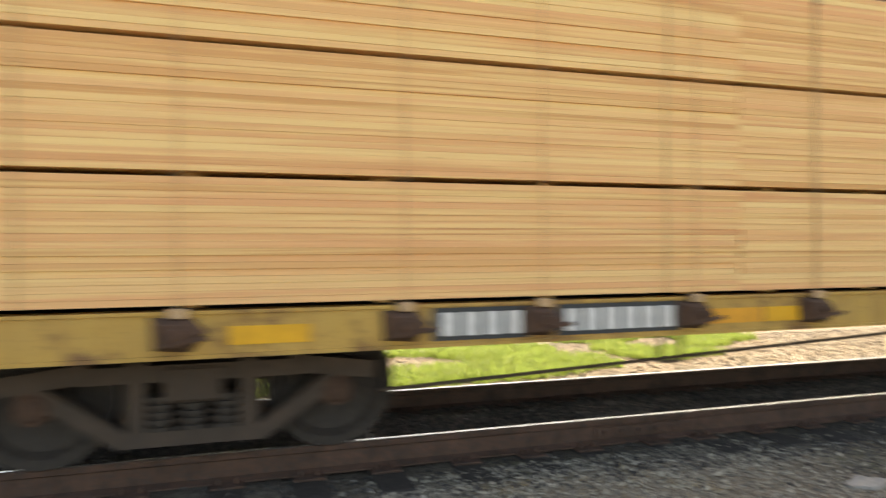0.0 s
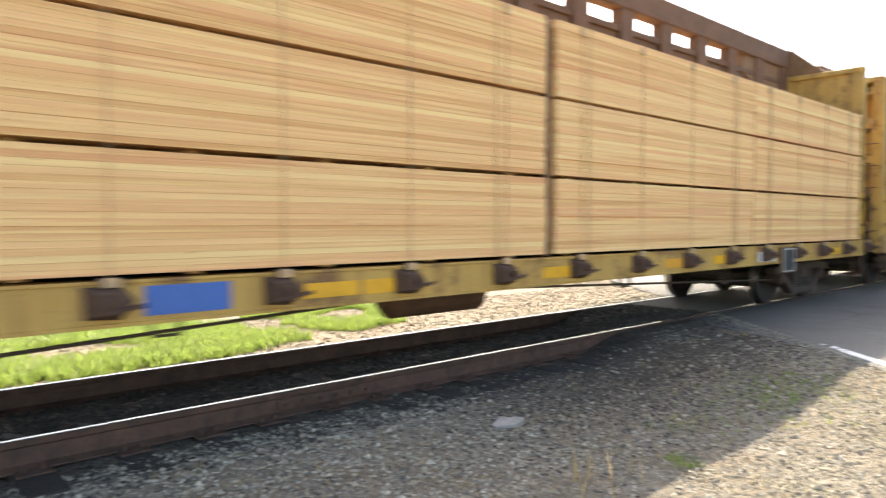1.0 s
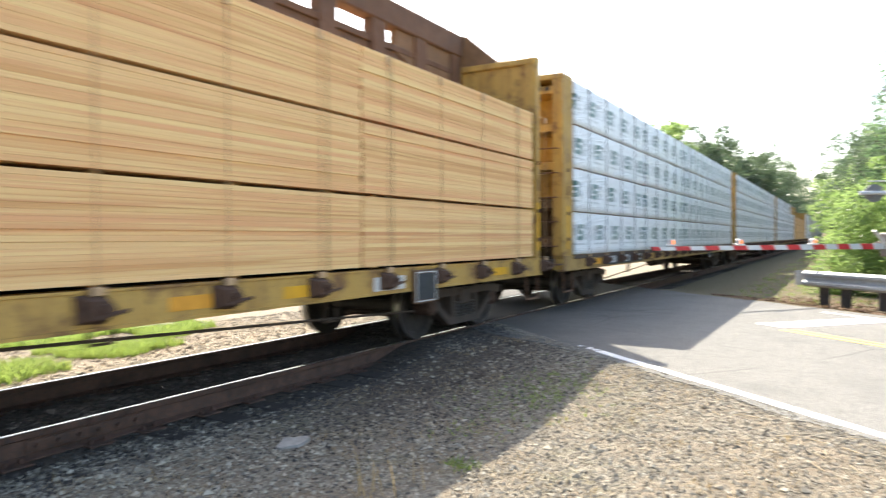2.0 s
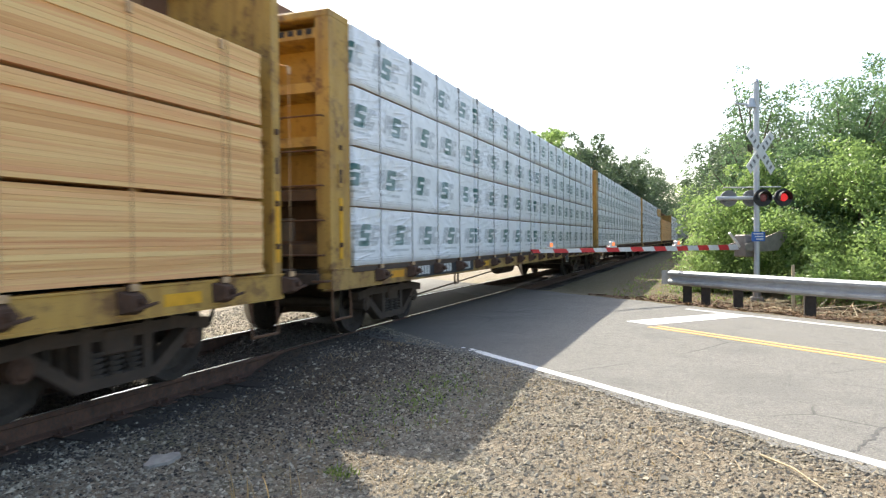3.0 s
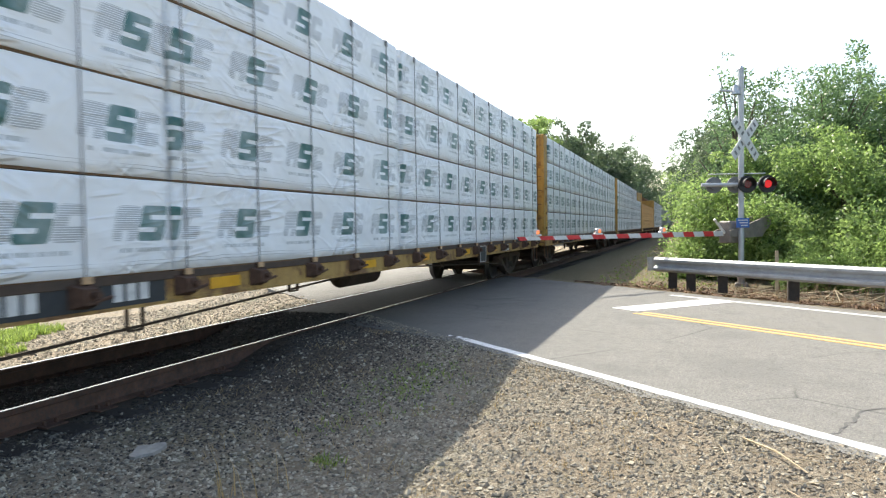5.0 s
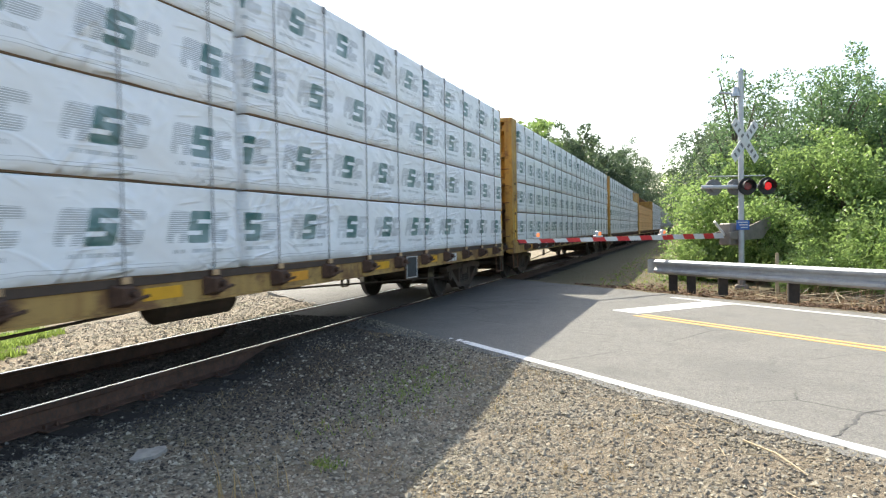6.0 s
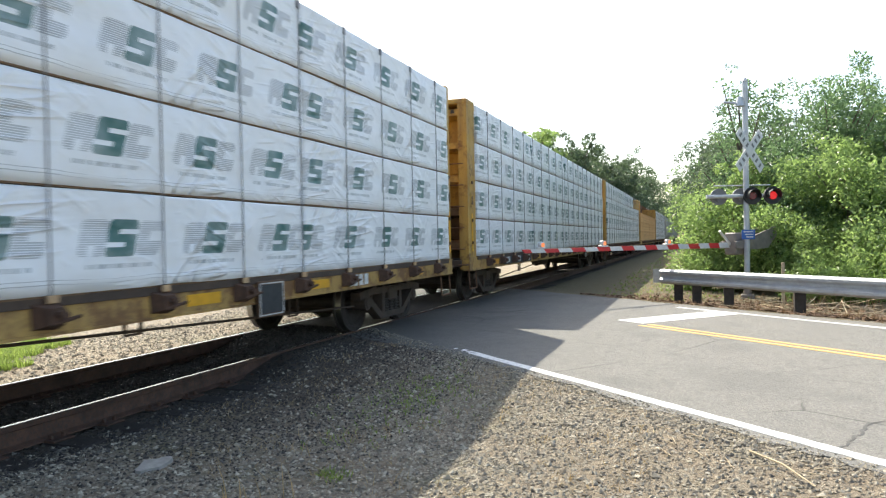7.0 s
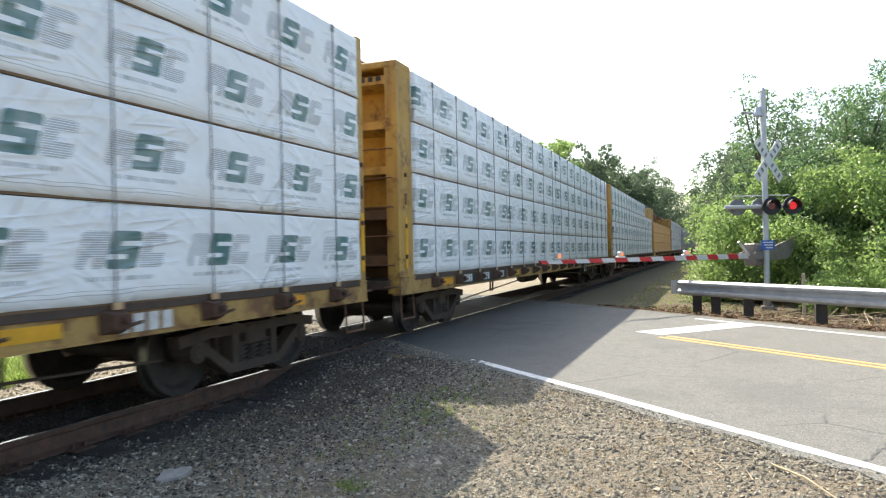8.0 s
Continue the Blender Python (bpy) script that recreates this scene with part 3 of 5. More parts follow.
def bogie(car, x, detail, dark_data=False):
    """One two-axle truck under the car; returns its wheelsets."""
    bm = bm_new()
    box(bm, x - 0.17, x + 0.17, -1.05, 1.05, 0.40, 0.62, 0.02)
    box(bm, x - 0.40, x + 0.40, -0.60, 0.60, 0.20, 0.60, 0.04)
    for dx in (-0.36, 0.36):
        box(bm, x + dx - 0.05, x + dx + 0.05, -0.86, 0.86, 0.22, 0.66, 0.02)
    rod(bm, (x, 0, 0.58), (x, 0, 0.74), 0.2, seg=16)
    truck = part("bogie", bm, M_BLACK, car, "grimy cast-steel bogie")
    for side in (-1, 1):
        y0, y1 = side * 1.03, side * 0.88
        bm = bm_new()
        # frame built of bars, so that its windows stay open
        for (a, b, w) in (((-0.62, 0.58), (0.62, 0.58), 0.10), ((-0.38, 0.19), (0.38, 0.19), 0.09), ((-0.40, 0.19), (-0.86, 0.50), 0.10), ((0.40, 0.19), (0.86, 0.50), 0.10),
                          ((-0.60, 0.60), (-1.08, 0.54), 0.11), ((0.60, 0.60), (1.08, 0.54), 0.11), ((-0.32, 0.18), (-0.32, 0.62), 0.10), ((0.32, 0.18), (0.32, 0.62), 0.10)):
            v = Vector((b[0] - a[0], b[1] - a[1])).normalized()
            n = Vector((-v.y, v.x)) * w / 2
            a, b = Vector(a) - v * w * 0.3, Vector(b) + v * w * 0.3
            prism(bm, [(x + p.x, p.y) for p in (a - n, b - n, b + n, a + n)], y0, y1, "y")
        part("side_frame", bm, M_BLACK, truck)
        bm = bm_new()
        for k in range(3):
            cx = x - 0.19 + k * 0.19
            for j in range(5 if detail else 2):
                z = 0.235 + j * (0.045 if detail else 0.1)
                rod(bm, (cx, side * 0.96, z), (cx, side * 0.96, z + 0.024), 0.085, seg=10)
            rod(bm, (cx, side * 0.96, 0.22), (cx, side * 0.96, 0.44), 0.06, seg=8)
        tagged(part("spring_pack", bm, M_WHEEL, truck, "nest of coil springs"), kind="stuff")
        for dx in (-0.865, 0.865):
            bm = bm_new()
            rod(bm, (x + dx, side * 0.80, 0.42), (x + dx, side * 1.03, 0.42), 0.105, seg=14)
            rod(bm, (x + dx, side * 1.03, 0.42), (x + dx, side * 1.05, 0.42), 0.085, 0.065, seg=14)
            part("bearing_cap", bm, M_WINCH if not dark_data else M_BLACK, truck, "rusty brown bearing end cap")
    sets = []
    for dx in (-0.865, 0.865):
        bm = bm_new()
        rod(bm, (0, -1.0, 0), (0, 1.0, 0), 0.075, seg=12)
        for side in (-1, 1):
            y = side * 0.7525
            prof = [(0.10, -0.06), (0.16, -0.03), (0.32, 0.0), (0.36, 0.055), (0.42, 0.055), (0.421, -0.045), (0.445, -0.052), (0.445, -0.075), (0.36, -0.075), (0.31, -0.03), (0.15, -0.07), (0.10, -0.09)]
            rings = []
            for k in range(28):
                a = k * math.tau / 28
                rings.append([bm.verts.new((r * math.cos(a), y + side * o, r * math.sin(a))) for r, o in prof])
            for k in range(28):
                p, q = rings[k], rings[(k + 1) % 28]
                for i in range(len(prof)):
                    j = (i + 1) % len(prof)
                    f = bm.faces.new((p[i], p[j], q[j], q[i]))
                    f.material_index = 1 if i == 4 else 0
        bmesh.ops.recalc_face_normals(bm, faces=bm.faces)
        w = part("wheelset", bm, [M_WHEEL, M_TREAD], truck, "steel wheels on an axle", smooth=False)
        w.matrix_basis = pose(x + dx, 0, 0.42)
        sets.append(w)
    return sets


def bulkhead(car, x0, x1, out, paint, cap=False):
    """An end wall between x0 (outer side towards -x) and x1; out = -1 or 1 is the way its open ribs face."""
    face = x1 - 0.06 if out < 0 else x0 + 0.06
    bm = bm_new()
    box(bm, face - 0.02, face + 0.02, -1.355, 1.355, 0.95, 4.02)
    wall = part("bulkhead_panel", bm, paint, car, "yellow steel end bulkhead with ribs")
    for side in (-1, 1):
        bm = bm_new()
        # corner post: a channel, open towards the panel
        o, w, t = side * 1.385, side * 1.36, side * 1.20
        prism(bm, [(x0, o), (x1, o), (x1, t), (x1 - 0.03, t), (x1 - 0.03, w), (x0 + 0.03, w), (x0 + 0.03, t), (x0, t)], 0.74, 4.10, "z")
        part("corner_post", bm, paint, wall)
    d0, d1 = (x0 + 0.05, face - 0.02) if out < 0 else (face + 0.02, x1 - 0.05)
    # the wall turns darker brown low down, with its two lowest ribs
    bm = bm_new()
    xa, xb = (face - 0.03, face - 0.018) if out < 0 else (face + 0.018, face + 0.03)
    box(bm, xa, xb, -1.2, 1.2, 0.96, 2.02)
    part("lower_panel", bm, M_DARK_BROWN, wall, "dark brown lower panel")
    for k in range(5):
        z = 1.16 + k * 0.66
        bm = bm_new()
        prism(bm, [(d0, z), (d1, z - 0.05), (d1, z + 0.17), (d0, z + 0.12)] if out < 0 else [(d0, z - 0.05), (d1, z), (d1, z + 0.12), (d0, z + 0.17)], -1.355, 1.355, "y")
        part("rib", bm, paint if k > 1 else M_DARK_BROWN, wall)
    bm = bm_new()
    box(bm, x0 - 0.01, x1 + 0.01, -1.39, 1.39, 4.02, 4.12, 0.015)
    part("top_beam", bm, paint, wall)
    for y in (-0.16, 0.16):
        bm = bm_new()
        xa, xb = (x0 + 0.03, face - 0.018) if out < 0 else (face + 0.018, x1 - 0.03)
        box(bm, xa, xb, y - 0.075, y + 0.075, 0.96, 4.02, 0.012)
        part("centre_post", bm, paint, wall, "upright steel post")
    bm = bm_new()
    for k in range(5):
        box(bm, *((x0 + 0.044, x0 + 0.051) if out < 0 else (x1 - 0.051, x1 - 0.044)), -1.12 + k * 0.13, -1.04 + k * 0.13, 3.845, 3.915)
    tagged(part("stencil", bm, M_HOOD, wall, "faded dark stencilled bars"), kind="stuff")
    if cap:
        bm = bm_new()
        prism(bm, [(-0.72, 4.12), (0.72, 4.12), (0.13, 4.62), (-0.13, 4.62)], face - 0.06, face + 0.06)
        part("cap_plate", bm, M_RED_STRAP, wall, "brown tapered plate joining the centre beam")
    for side in (-1,):
        bm = bm_new()
        x = x0 - 0.07 if out < 0 else x1 + 0.07
        xe = x0 if out < 0 else x1
        for k in range(5):
            z = 1.15 + k * 0.42
            rod(bm, (x, side * 1.30, z), (x, side * 0.72, z), 0.011, seg=6)
            for y in (side * 1.30, side * 0.72):
                rod(bm, (x, y, z), (xe, y, z), 0.011, seg=6)
        rod(bm, (x, side * 0.72, 1.15), (x, side * 0.72, 2.83), 0.014, seg=6)
        part("ladder", bm, M_CAR_B, wall, "rusty grab-iron ladder")
    # grey notice board on the panel
    bm = bm_new()
    xa, xb = (face - 0.05, face - 0.022) if out < 0 else (face + 0.022, face + 0.05)
    box(bm, xa, xb, -0.62, -0.18, 1.32, 1.62, 0.004)
    part("notice_board", bm, M_BOX, wall)
    bm = bm_new()
    side_y = -1.389
    box(bm, (x0 + x1) / 2 - 0.03, (x0 + x1) / 2 + 0.05, side_y - 0.003, side_y + 0.003, 1.1, 1.85)
    part("yellow_stripe", bm, M_REFLECT, wall, "yellow reflective stripe")
    xm = (x0 + x1) / 2
    bm = bm_new()
    box(bm, xm - 0.07, xm + 0.05, side_y - 0.008, side_y + 0.004, 1.98, 2.26, 0.003)
    plate = part("slot_plate", bm, paint, wall)
    bm = bm_new()
    box(bm, xm - 0.04, xm + 0.02, side_y - 0.011, side_y - 0.006, 2.03, 2.20, 0.002)
    part("slot", bm, M_WINCH, plate, "rusty oblong slot")
    for z in (1.25, 1.7, 2.45):
        bm = bm_new()
        box(bm, xm - 0.035, xm + 0.02, side_y - 0.022, side_y, z - 0.01, z + 0.05, 0.006)
        part("hook", bm, M_WINCH, wall, "rusty cable hook")


def centre_beam(car):
    bm = bm_new()
    y0, y1 = -0.09, 0.09
    box(bm, 0.0, LOAD, -0.02, 0.02, 0.97, 3.98)
    box(bm, 0.0, LOAD, -0.11, 0.11, 4.26, 4.61, 0.02)
    box(bm, 0.0, LOAD, -0.06, 0.06, 3.94, 4.03, 0.01)
    beam = part("centre_beam", bm, M_CAR_B, car, "rust-brown centre beam with oblong openings")
    n = 18
    for k in range(n + 1):
        x = 0.2 + k * (LOAD - 0.4) / n
        bm = bm_new()
        box(bm, x - 0.16, x + 0.16, y0, y1, 0.97, 4.30, 0.01)
        part("post", bm, M_CAR_B, beam)
    for x, s in ((0.0, 1), (LOAD, -1)):
        bm = bm_new()
        prism(bm, [(x, 3.3), (x + s * 1.9, 3.95), (x + s * 1.9, 4.6), (x, 4.6)], -0.05, 0.05, "y")
        part("gusset", bm, M_RED_STRAP, beam, "brown gusset plate at the bulkhead")


def marks(name, car, x0, x1, z0, z1, count, y, material):
    """Stencilled writing as plain upright bars."""
    bm = bm_new()
    w = (x1 - x0) / count
    for i in range(count):
        box(bm, x0 + i * w + w * 0.14, x0 + (i + 1) * w - w * 0.14, y - 0.003, y, z0, z1)
    return tagged(part(name, bm, material, car, "white stencilled bars"), kind="stuff")


def railcar(label, stations, near_bogie, far_bogie, top, detail, dark_data):
    """A centre-beam flatcar: local x along the car from the start of its load, y = 0 on its centre line."""
    car = thing("centerbeam_flatcar", label, "railcar", "train of flatcars")
    for side in (-1, 1):
        bm = bm_new()
        o, f, w, t = side * (SIDE + 0.012), side * SIDE, side * (SIDE - 0.025), side * (SIDE - 0.13)
        prism(bm, [(o, 0.715), (o, 0.737), (f, 0.739), (f, 0.960), (o, 0.963), (o, 0.982), (t, 0.982), (t, 0.966), (w, 0.960), (w, 0.739), (t, 0.733), (t, 0.715)], LEFT, RIGHT)
        sill = part("side_sill", bm, M_SILL if dark_data else M_CAR, car, "weathered yellow side sill")
        if dark_data:
            bm = bm_new()
            box(bm, LEFT + 0.5, RIGHT - 0.2, *sorted((side * (SIDE - 0.02), side * (SIDE + 0.016))), 0.918, 0.987, 0.004)
            part("deck_edge", bm, M_BLACK, sill, "dark deck edge over the sill")
        if side < 0:
            near_sill = sill
    bm = bm_new()
    box(bm, LEFT, RIGHT, -1.37, 1.37, 0.93, 0.962)
    part("deck", bm, M_DECK, car, "dark steel deck")
    bm = bm_new()
    box(bm, LEFT - 0.1, RIGHT + 0.1, -0.32, 0.32, 0.70, 0.93, 0.01)
    for k in range(12):
        x = 3.4 + k * 1.15
        prism(bm, [(-1.36, 0.74), (-0.3, 0.55), (0.3, 0.55), (1.36, 0.74), (1.36, 0.92), (-1.36, 0.92)], x - 0.01, x + 0.01)
    part("underframe", bm, M_BLACK, car, "black underframe with cross-bearers")
    bm = bm_new()
    box(bm, LEFT, RIGHT, -0.03, 0.03, 0.45 + 0.2, 0.72)
    for k in range(18):
        x = 0.35 + k * 1.11
        box(bm, x - 0.05, x + 0.05, -1.34, 1.34, 0.962, 0.988, 0.006)
    part("riser", bm, M_DECK, car, "dark bearers under the load")
    centre_beam(car)
    bulkhead(car, LEFT, -0.03, -1, M_CAR)
    bulkhead(car, LOAD + 0.02, RIGHT, 1, M_CAR, not dark_data)
    # winches with their cables over the near side of the load
    for x in stations:
        for side in ((-1, 1) if detail else (-1,)):
            bm = bm_new()
            y = side * (SIDE + 0.006)
            o = side * 0.105
            vs = [(x - 0.14, 0.95), (x + 0.07, 0.95), (x + 0.15, 0.86), (x + 0.06, 0.755), (x - 0.13, 0.77)]
            inner = [bm.verts.new((p[0], y, p[1])) for p in vs]
            outer = [bm.verts.new((x + (p[0] - x) * 0.62, y + o, 0.86 + (p[1] - 0.86) * 0.62)) for p in vs]
            bm.faces.new(inner), bm.faces.new(outer)
            for i in range(5):
                bm.faces.new((inner[i], inner[(i + 1) % 5], outer[(i + 1) % 5], outer[i]))
            rod(bm, (x, y, 0.87), (x, y + side * 0.155, 0.87), 0.03, seg=8)
            rod(bm, (x - 0.07, y + side * 0.10, 0.80), (x + 0.16, y + side * 0.12, 0.845), 0.014, seg=6)
            box(bm, x - 0.05, x + 0.05, *sorted((y, y + side * 0.035)), 0.94, 1.0, 0.006)
            bmesh.ops.recalc_face_normals(bm, faces=bm.faces)
            winch = part("winch", bm, M_WINCH, near_sill if side < 0 else car, "rusty cable winch")
            bm = bm_new()
            ys = side * 1.437
            thin = 0.0065 if dark_data else 0.0045
            rod(bm, (x, side * 1.42, 0.93), (x, ys, 1.03), thin, seg=6)
            rod(bm, (x, ys, 1.03), (x, ys, top - 0.015), thin, seg=6)
            rod(bm, (x, ys, top - 0.015), (x, side * 1.33, top + 0.014), thin, seg=6)
            rod(bm, (x, side * 1.33, top + 0.014), (x, side * 0.12, top + 0.02), thin, seg=6)
            box(bm, x - 0.024, x + 0.024, ys - 0.010, ys + 0.012, top - 0.10, top - 0.01, 0.003)
            part("tie_down_cable", bm, M_CABLE if dark_data else M_CABLE_TAN, winch, "thin steel tie-down cable")
            if side < 0:
                bm = bm_new()
                box(bm, x - 0.045, x + 0.045, -SIDE - 0.062, -SIDE - 0.044, 0.945, 1.0, 0.004)
                part("cable_clip", bm, M_CABLE_TAN, winch, "dusty tan cable clip")
    ys = -SIDE - 0.002
    # reflective patches between the winches
    patches = [(1.35, M_ORANGE), (5.60, M_REFLECT), (8.70, M_REFLECT), (10.80, M_ORANGE), (13.07, M_REFLECT), (15.10, M_REFLECT), (18.12, M_ORANGE)]
    if not dark_data:
        patches = [(1.88, M_REFLECT), (5.10, M_ORANGE), (5.58, M_REFLECT), (8.36, M_REFLECT), (8.86, M_REFLECT), (10.9, M_REFLECT), (13.09, M_ORANGE), (14.24, M_REFLECT), (18.3, M_REFLECT)]
    for u, m in patches:
        bm = bm_new()
        box(bm, u - 0.225, u + 0.225, ys - 0.003, ys + 0.001, 0.785, 0.89)
        part("reflector", bm, m, near_sill, "yellow reflective patch")
    if dark_data:
        bm = bm_new()
        box(bm, 1.98, 4.8, ys - 0.001, ys + 0.001, 0.742, 0.958)
        part("black_panel", bm, M_PLATE, near_sill, "black painted stretch of the sill")
    for a, b, c in ((2.88, 3.46, 4), (3.73, 4.6, 6)) if not dark_data else ((2.10, 2.58, 4), (3.20, 3.60, 3), (4.22, 4.62, 3)):
        bm = bm_new()
        box(bm, a - 0.04, b + 0.04, ys - 0.002, ys + 0.001, 0.752, 0.955)
        plate = part("data_panel", bm, M_PLATE, near_sill, "dark panel with white stencilled bars")
        marks("stencil", plate, a, b, 0.78, 0.925, c, ys - 0.003, M_MARK)
    m0 = 15.78 if dark_data else 15.3
    marks("stencil", near_sill, m0, m0 + 0.6, 0.755, 0.90, 4, ys - 0.003, M_MARK)
    if not dark_data:
        # added filler: hides the sunlit sliver in the gap between the stacks
        bm = bm_new()
        box(bm, 10.715, 10.815, -1.37, -1.22, 0.99, 3.20, 0.008)
        part("stake", bm, M_CAR_B, car, "added brown filler post in the gap between the stacks")
        bm = bm_new()
        box(bm, 7.08, 7.6, ys - 0.006, ys + 0.001, 0.765, 0.94)
        part("blue_placard", bm, M_BLUE, near_sill, "blue placard on the sill")
    u = 13.82 if dark_data else 16.03
    bm = bm_new()
    box(bm, u, u + 0.46, -SIDE - 0.05, -SIDE - 0.014, 0.57, 0.945, 0.006)
    board = part("placard_board", bm, M_DARK_BROWN, near_sill, "dark stencilled board in a pale frame")
    bm = bm_new()
    for a, b, c, d in ((0.02, 0.44, 0.59, 0.60), (0.02, 0.44, 0.915, 0.925), (0.02, 0.03, 0.6, 0.915), (0.43, 0.44, 0.6, 0.915)):
        box(bm, u + a, u + b, -SIDE - 0.058, -SIDE - 0.05, c, d)
    part("frame", bm, M_MARK, board)
    bm = bm_new()
    box(bm, u + 0.04, u + 0.42, -SIDE - 0.0535, -SIDE - 0.049, 0.61, 0.905)
    part("panel", bm, M_PLATE, board)
    # brake gear below
    bm = bm_new()
    rod(bm, (9.6, -0.45, 0.6), (10.7, -0.45, 0.6), 0.19, seg=18)
    rod(bm, (10.7, -0.45, 0.6), (10.82, -0.45, 0.6), 0.19, 0.08, seg=18)
    rod(bm, (9.48, -0.45, 0.6), (9.6, -0.45, 0.6), 0.08, 0.19, seg=18)
    part("air_reservoir", bm, M_BLACK if dark_data else M_CAR_B, car, "brown air reservoir under the car")
    bm = bm_new()
    for a, b in (((2.6, 0.40), (8.9, 0.68)), ((10.4, 0.69), (16.6, 0.42))):
        rod(bm, (a[0], -1.05, a[1]), (b[0], -1.05, b[1]), 0.013, seg=6)
        for f in (0.35, 0.75):
            x, z = a[0] + (b[0] - a[0]) * f, a[1] + (b[1] - a[1]) * f
            for dx in (-0.09, 0.09):
                box(bm, x + dx - 0.012, x + dx + 0.012, -1.07, -1.04, z - 0.02, 0.72)
            box(bm, x - 0.09, x + 0.09, -1.07, -1.04, z - 0.035, z - 0.018)
    part("brake_rod", bm, M_BLACK, car, "long brake rod on hangers")
    for x, s in ((LEFT, 1), (RIGHT, -1)):
        bm = bm_new()
        for dx in (0.06, 0.5):
            rod(bm, (x + s * dx, -1.36, 0.72), (x + s * dx, -1.38, 0.36), 0.014, seg=6)
        rod(bm, (x + s * 0.06, -1.38, 0.36), (x + s * 0.5, -1.38, 0.36), 0.016, seg=6)
        rod(bm, (x - s * 0.02, -1.38, 0.84), (x - s * 0.16, -1.38, 0.84), 0.014, seg=6)
        rod(bm, (x - s * 0.16, -1.38, 0.84), (x - s * 0.16, -1.22, 0.84), 0.014, seg=6)
        part("stirrup_step", bm, M_CAR_B, car, "bent-rod stirrup step")
        bm = bm_new()
        box(bm, *sorted((x - s * 0.10, x - s * 0.02)), -1.25, 1.25, 0.80, 0.93, 0.01)
        box(bm, *sorted((x - s * 0.30, x)), -0.9, 0.9, 0.965, 0.985, 0.004)
        part("end_sill", bm, M_BLACK, car, "dark end platform")
        bm = bm_new()
        box(bm, *sorted((x, x - s * 0.26)), -0.09, 0.09, 0.60, 0.78, 0.02)
        box(bm, *sorted((x - s * 0.22, x - s * 0.42)), -0.16, 0.14, 0.56, 0.84, 0.05)
        part("coupler", bm, M_WHEEL, car, "cast-steel knuckle coupler")
        bm = bm_new()
        pts = [(x, 0.3, 0.7), (x - s * 0.12, 0.28, 0.45), (x - s * 0.28, 0.2, 0.30), (x - s * 0.42, 0.1, 0.36)]
        for p, q in zip(pts, pts[1:]):
            rod(bm, p, q, 0.022, seg=8)
        part("brake_hose", bm, M_HOOD, car, "black rubber brake hose")
    wheels = bogie(car, near_bogie, detail, dark_data) + bogie(car, far_bogie, detail, dark_data)
    return car, wheels


# ------------------------------------------------------------------ loads
def board_mesh(length):
    bm = bm_new()
    box(bm, 0, length, -0.09, 0.0, 0, 0.0389, 0.001)
    me = bpy.data.meshes.new("board")
    bm.to_mesh(me)
    bm.free()
    me.materials.append(M_BOARD)
    return me


def lumber_bundle(length, layers, boards, rng, side=-1):
    """A bare bundle: layers of boards on cross stickers. Local x along it, the outer face at y = -0.62, z = 0 at its foot."""
    b = thing("lumber_bundle", "bare bundle of fresh tan boards strapped on the flatcar", "lumber", "bare lumber bundles")
    h = 0.0394
    foot = 0.024
    for k in range(max(3, int(length / 1.1)) + 1 if boards else 2):
        x = 0.35 + k * (length - 0.7) / (max(3, int(length / 1.1)) if boards else 1)
        bm = bm_new()
        box(bm, x - 0.045, x + 0.045, -0.50, 0.60, 0.0, foot - 0.002)
        part("sticker", bm, M_STACK, b)
    verts, faces = [], []
    for i in range(1 if boards else layers):
        for j in range(1 if boards else 2):
            y0, y1 = (-0.52, 0.62) if boards else ((-0.62, -0.02) if j == 0 else (-0.01, 0.62))
            dx = rng.uniform(-0.01, 0.01)
            z0, z1 = foot + i * h, foot + (i * h + 0.0375 if not boards else layers * h - 0.003)
            k = len(verts)
            verts += [(x, y, z) for x in (dx, length + dx) for y in (y0, y1) for z in (z0, z1)]
            faces += [tuple(k + q for q in f) for f in ((0, 1, 3, 2), (4, 6, 7, 5), (0, 4, 5, 1), (2, 3, 7, 6), (1, 5, 7, 3), (0, 2, 6, 4))]
    tagged(sheet("lumber_core", verts, faces, M_STACK, b), kind="" if boards else "stuff")
    if boards:
        for i in range(layers):
            ob = new("board", boards)
            ob.parent = b
            ob.matrix_basis = pose(rng.uniform(-0.012, 0.012), -0.53 + rng.uniform(-0.003, 0.003) - (0.0 if rng.random() > 0.08 else -0.012), foot + i * h)
        # thin band straps round the bundle
        for f in (0.12, 0.88):
            bm = bm_new()
            x = f * length
            box(bm, x - 0.009, x + 0.009, -0.6300, -0.6245, foot, foot + layers * h)
            box(bm, x - 0.016, x + 0.016, -0.6265, 0.62, foot + layers * h, foot + layers * h + 0.002)
            part("band", bm, M_CABLE_DULL, b, "thin dull band strap")
    return b


M_CABLE_DULL = plain("dull_band_strap", (0.60, 0.40, 0.19), 0.7, dirt=0.3, scale=12)


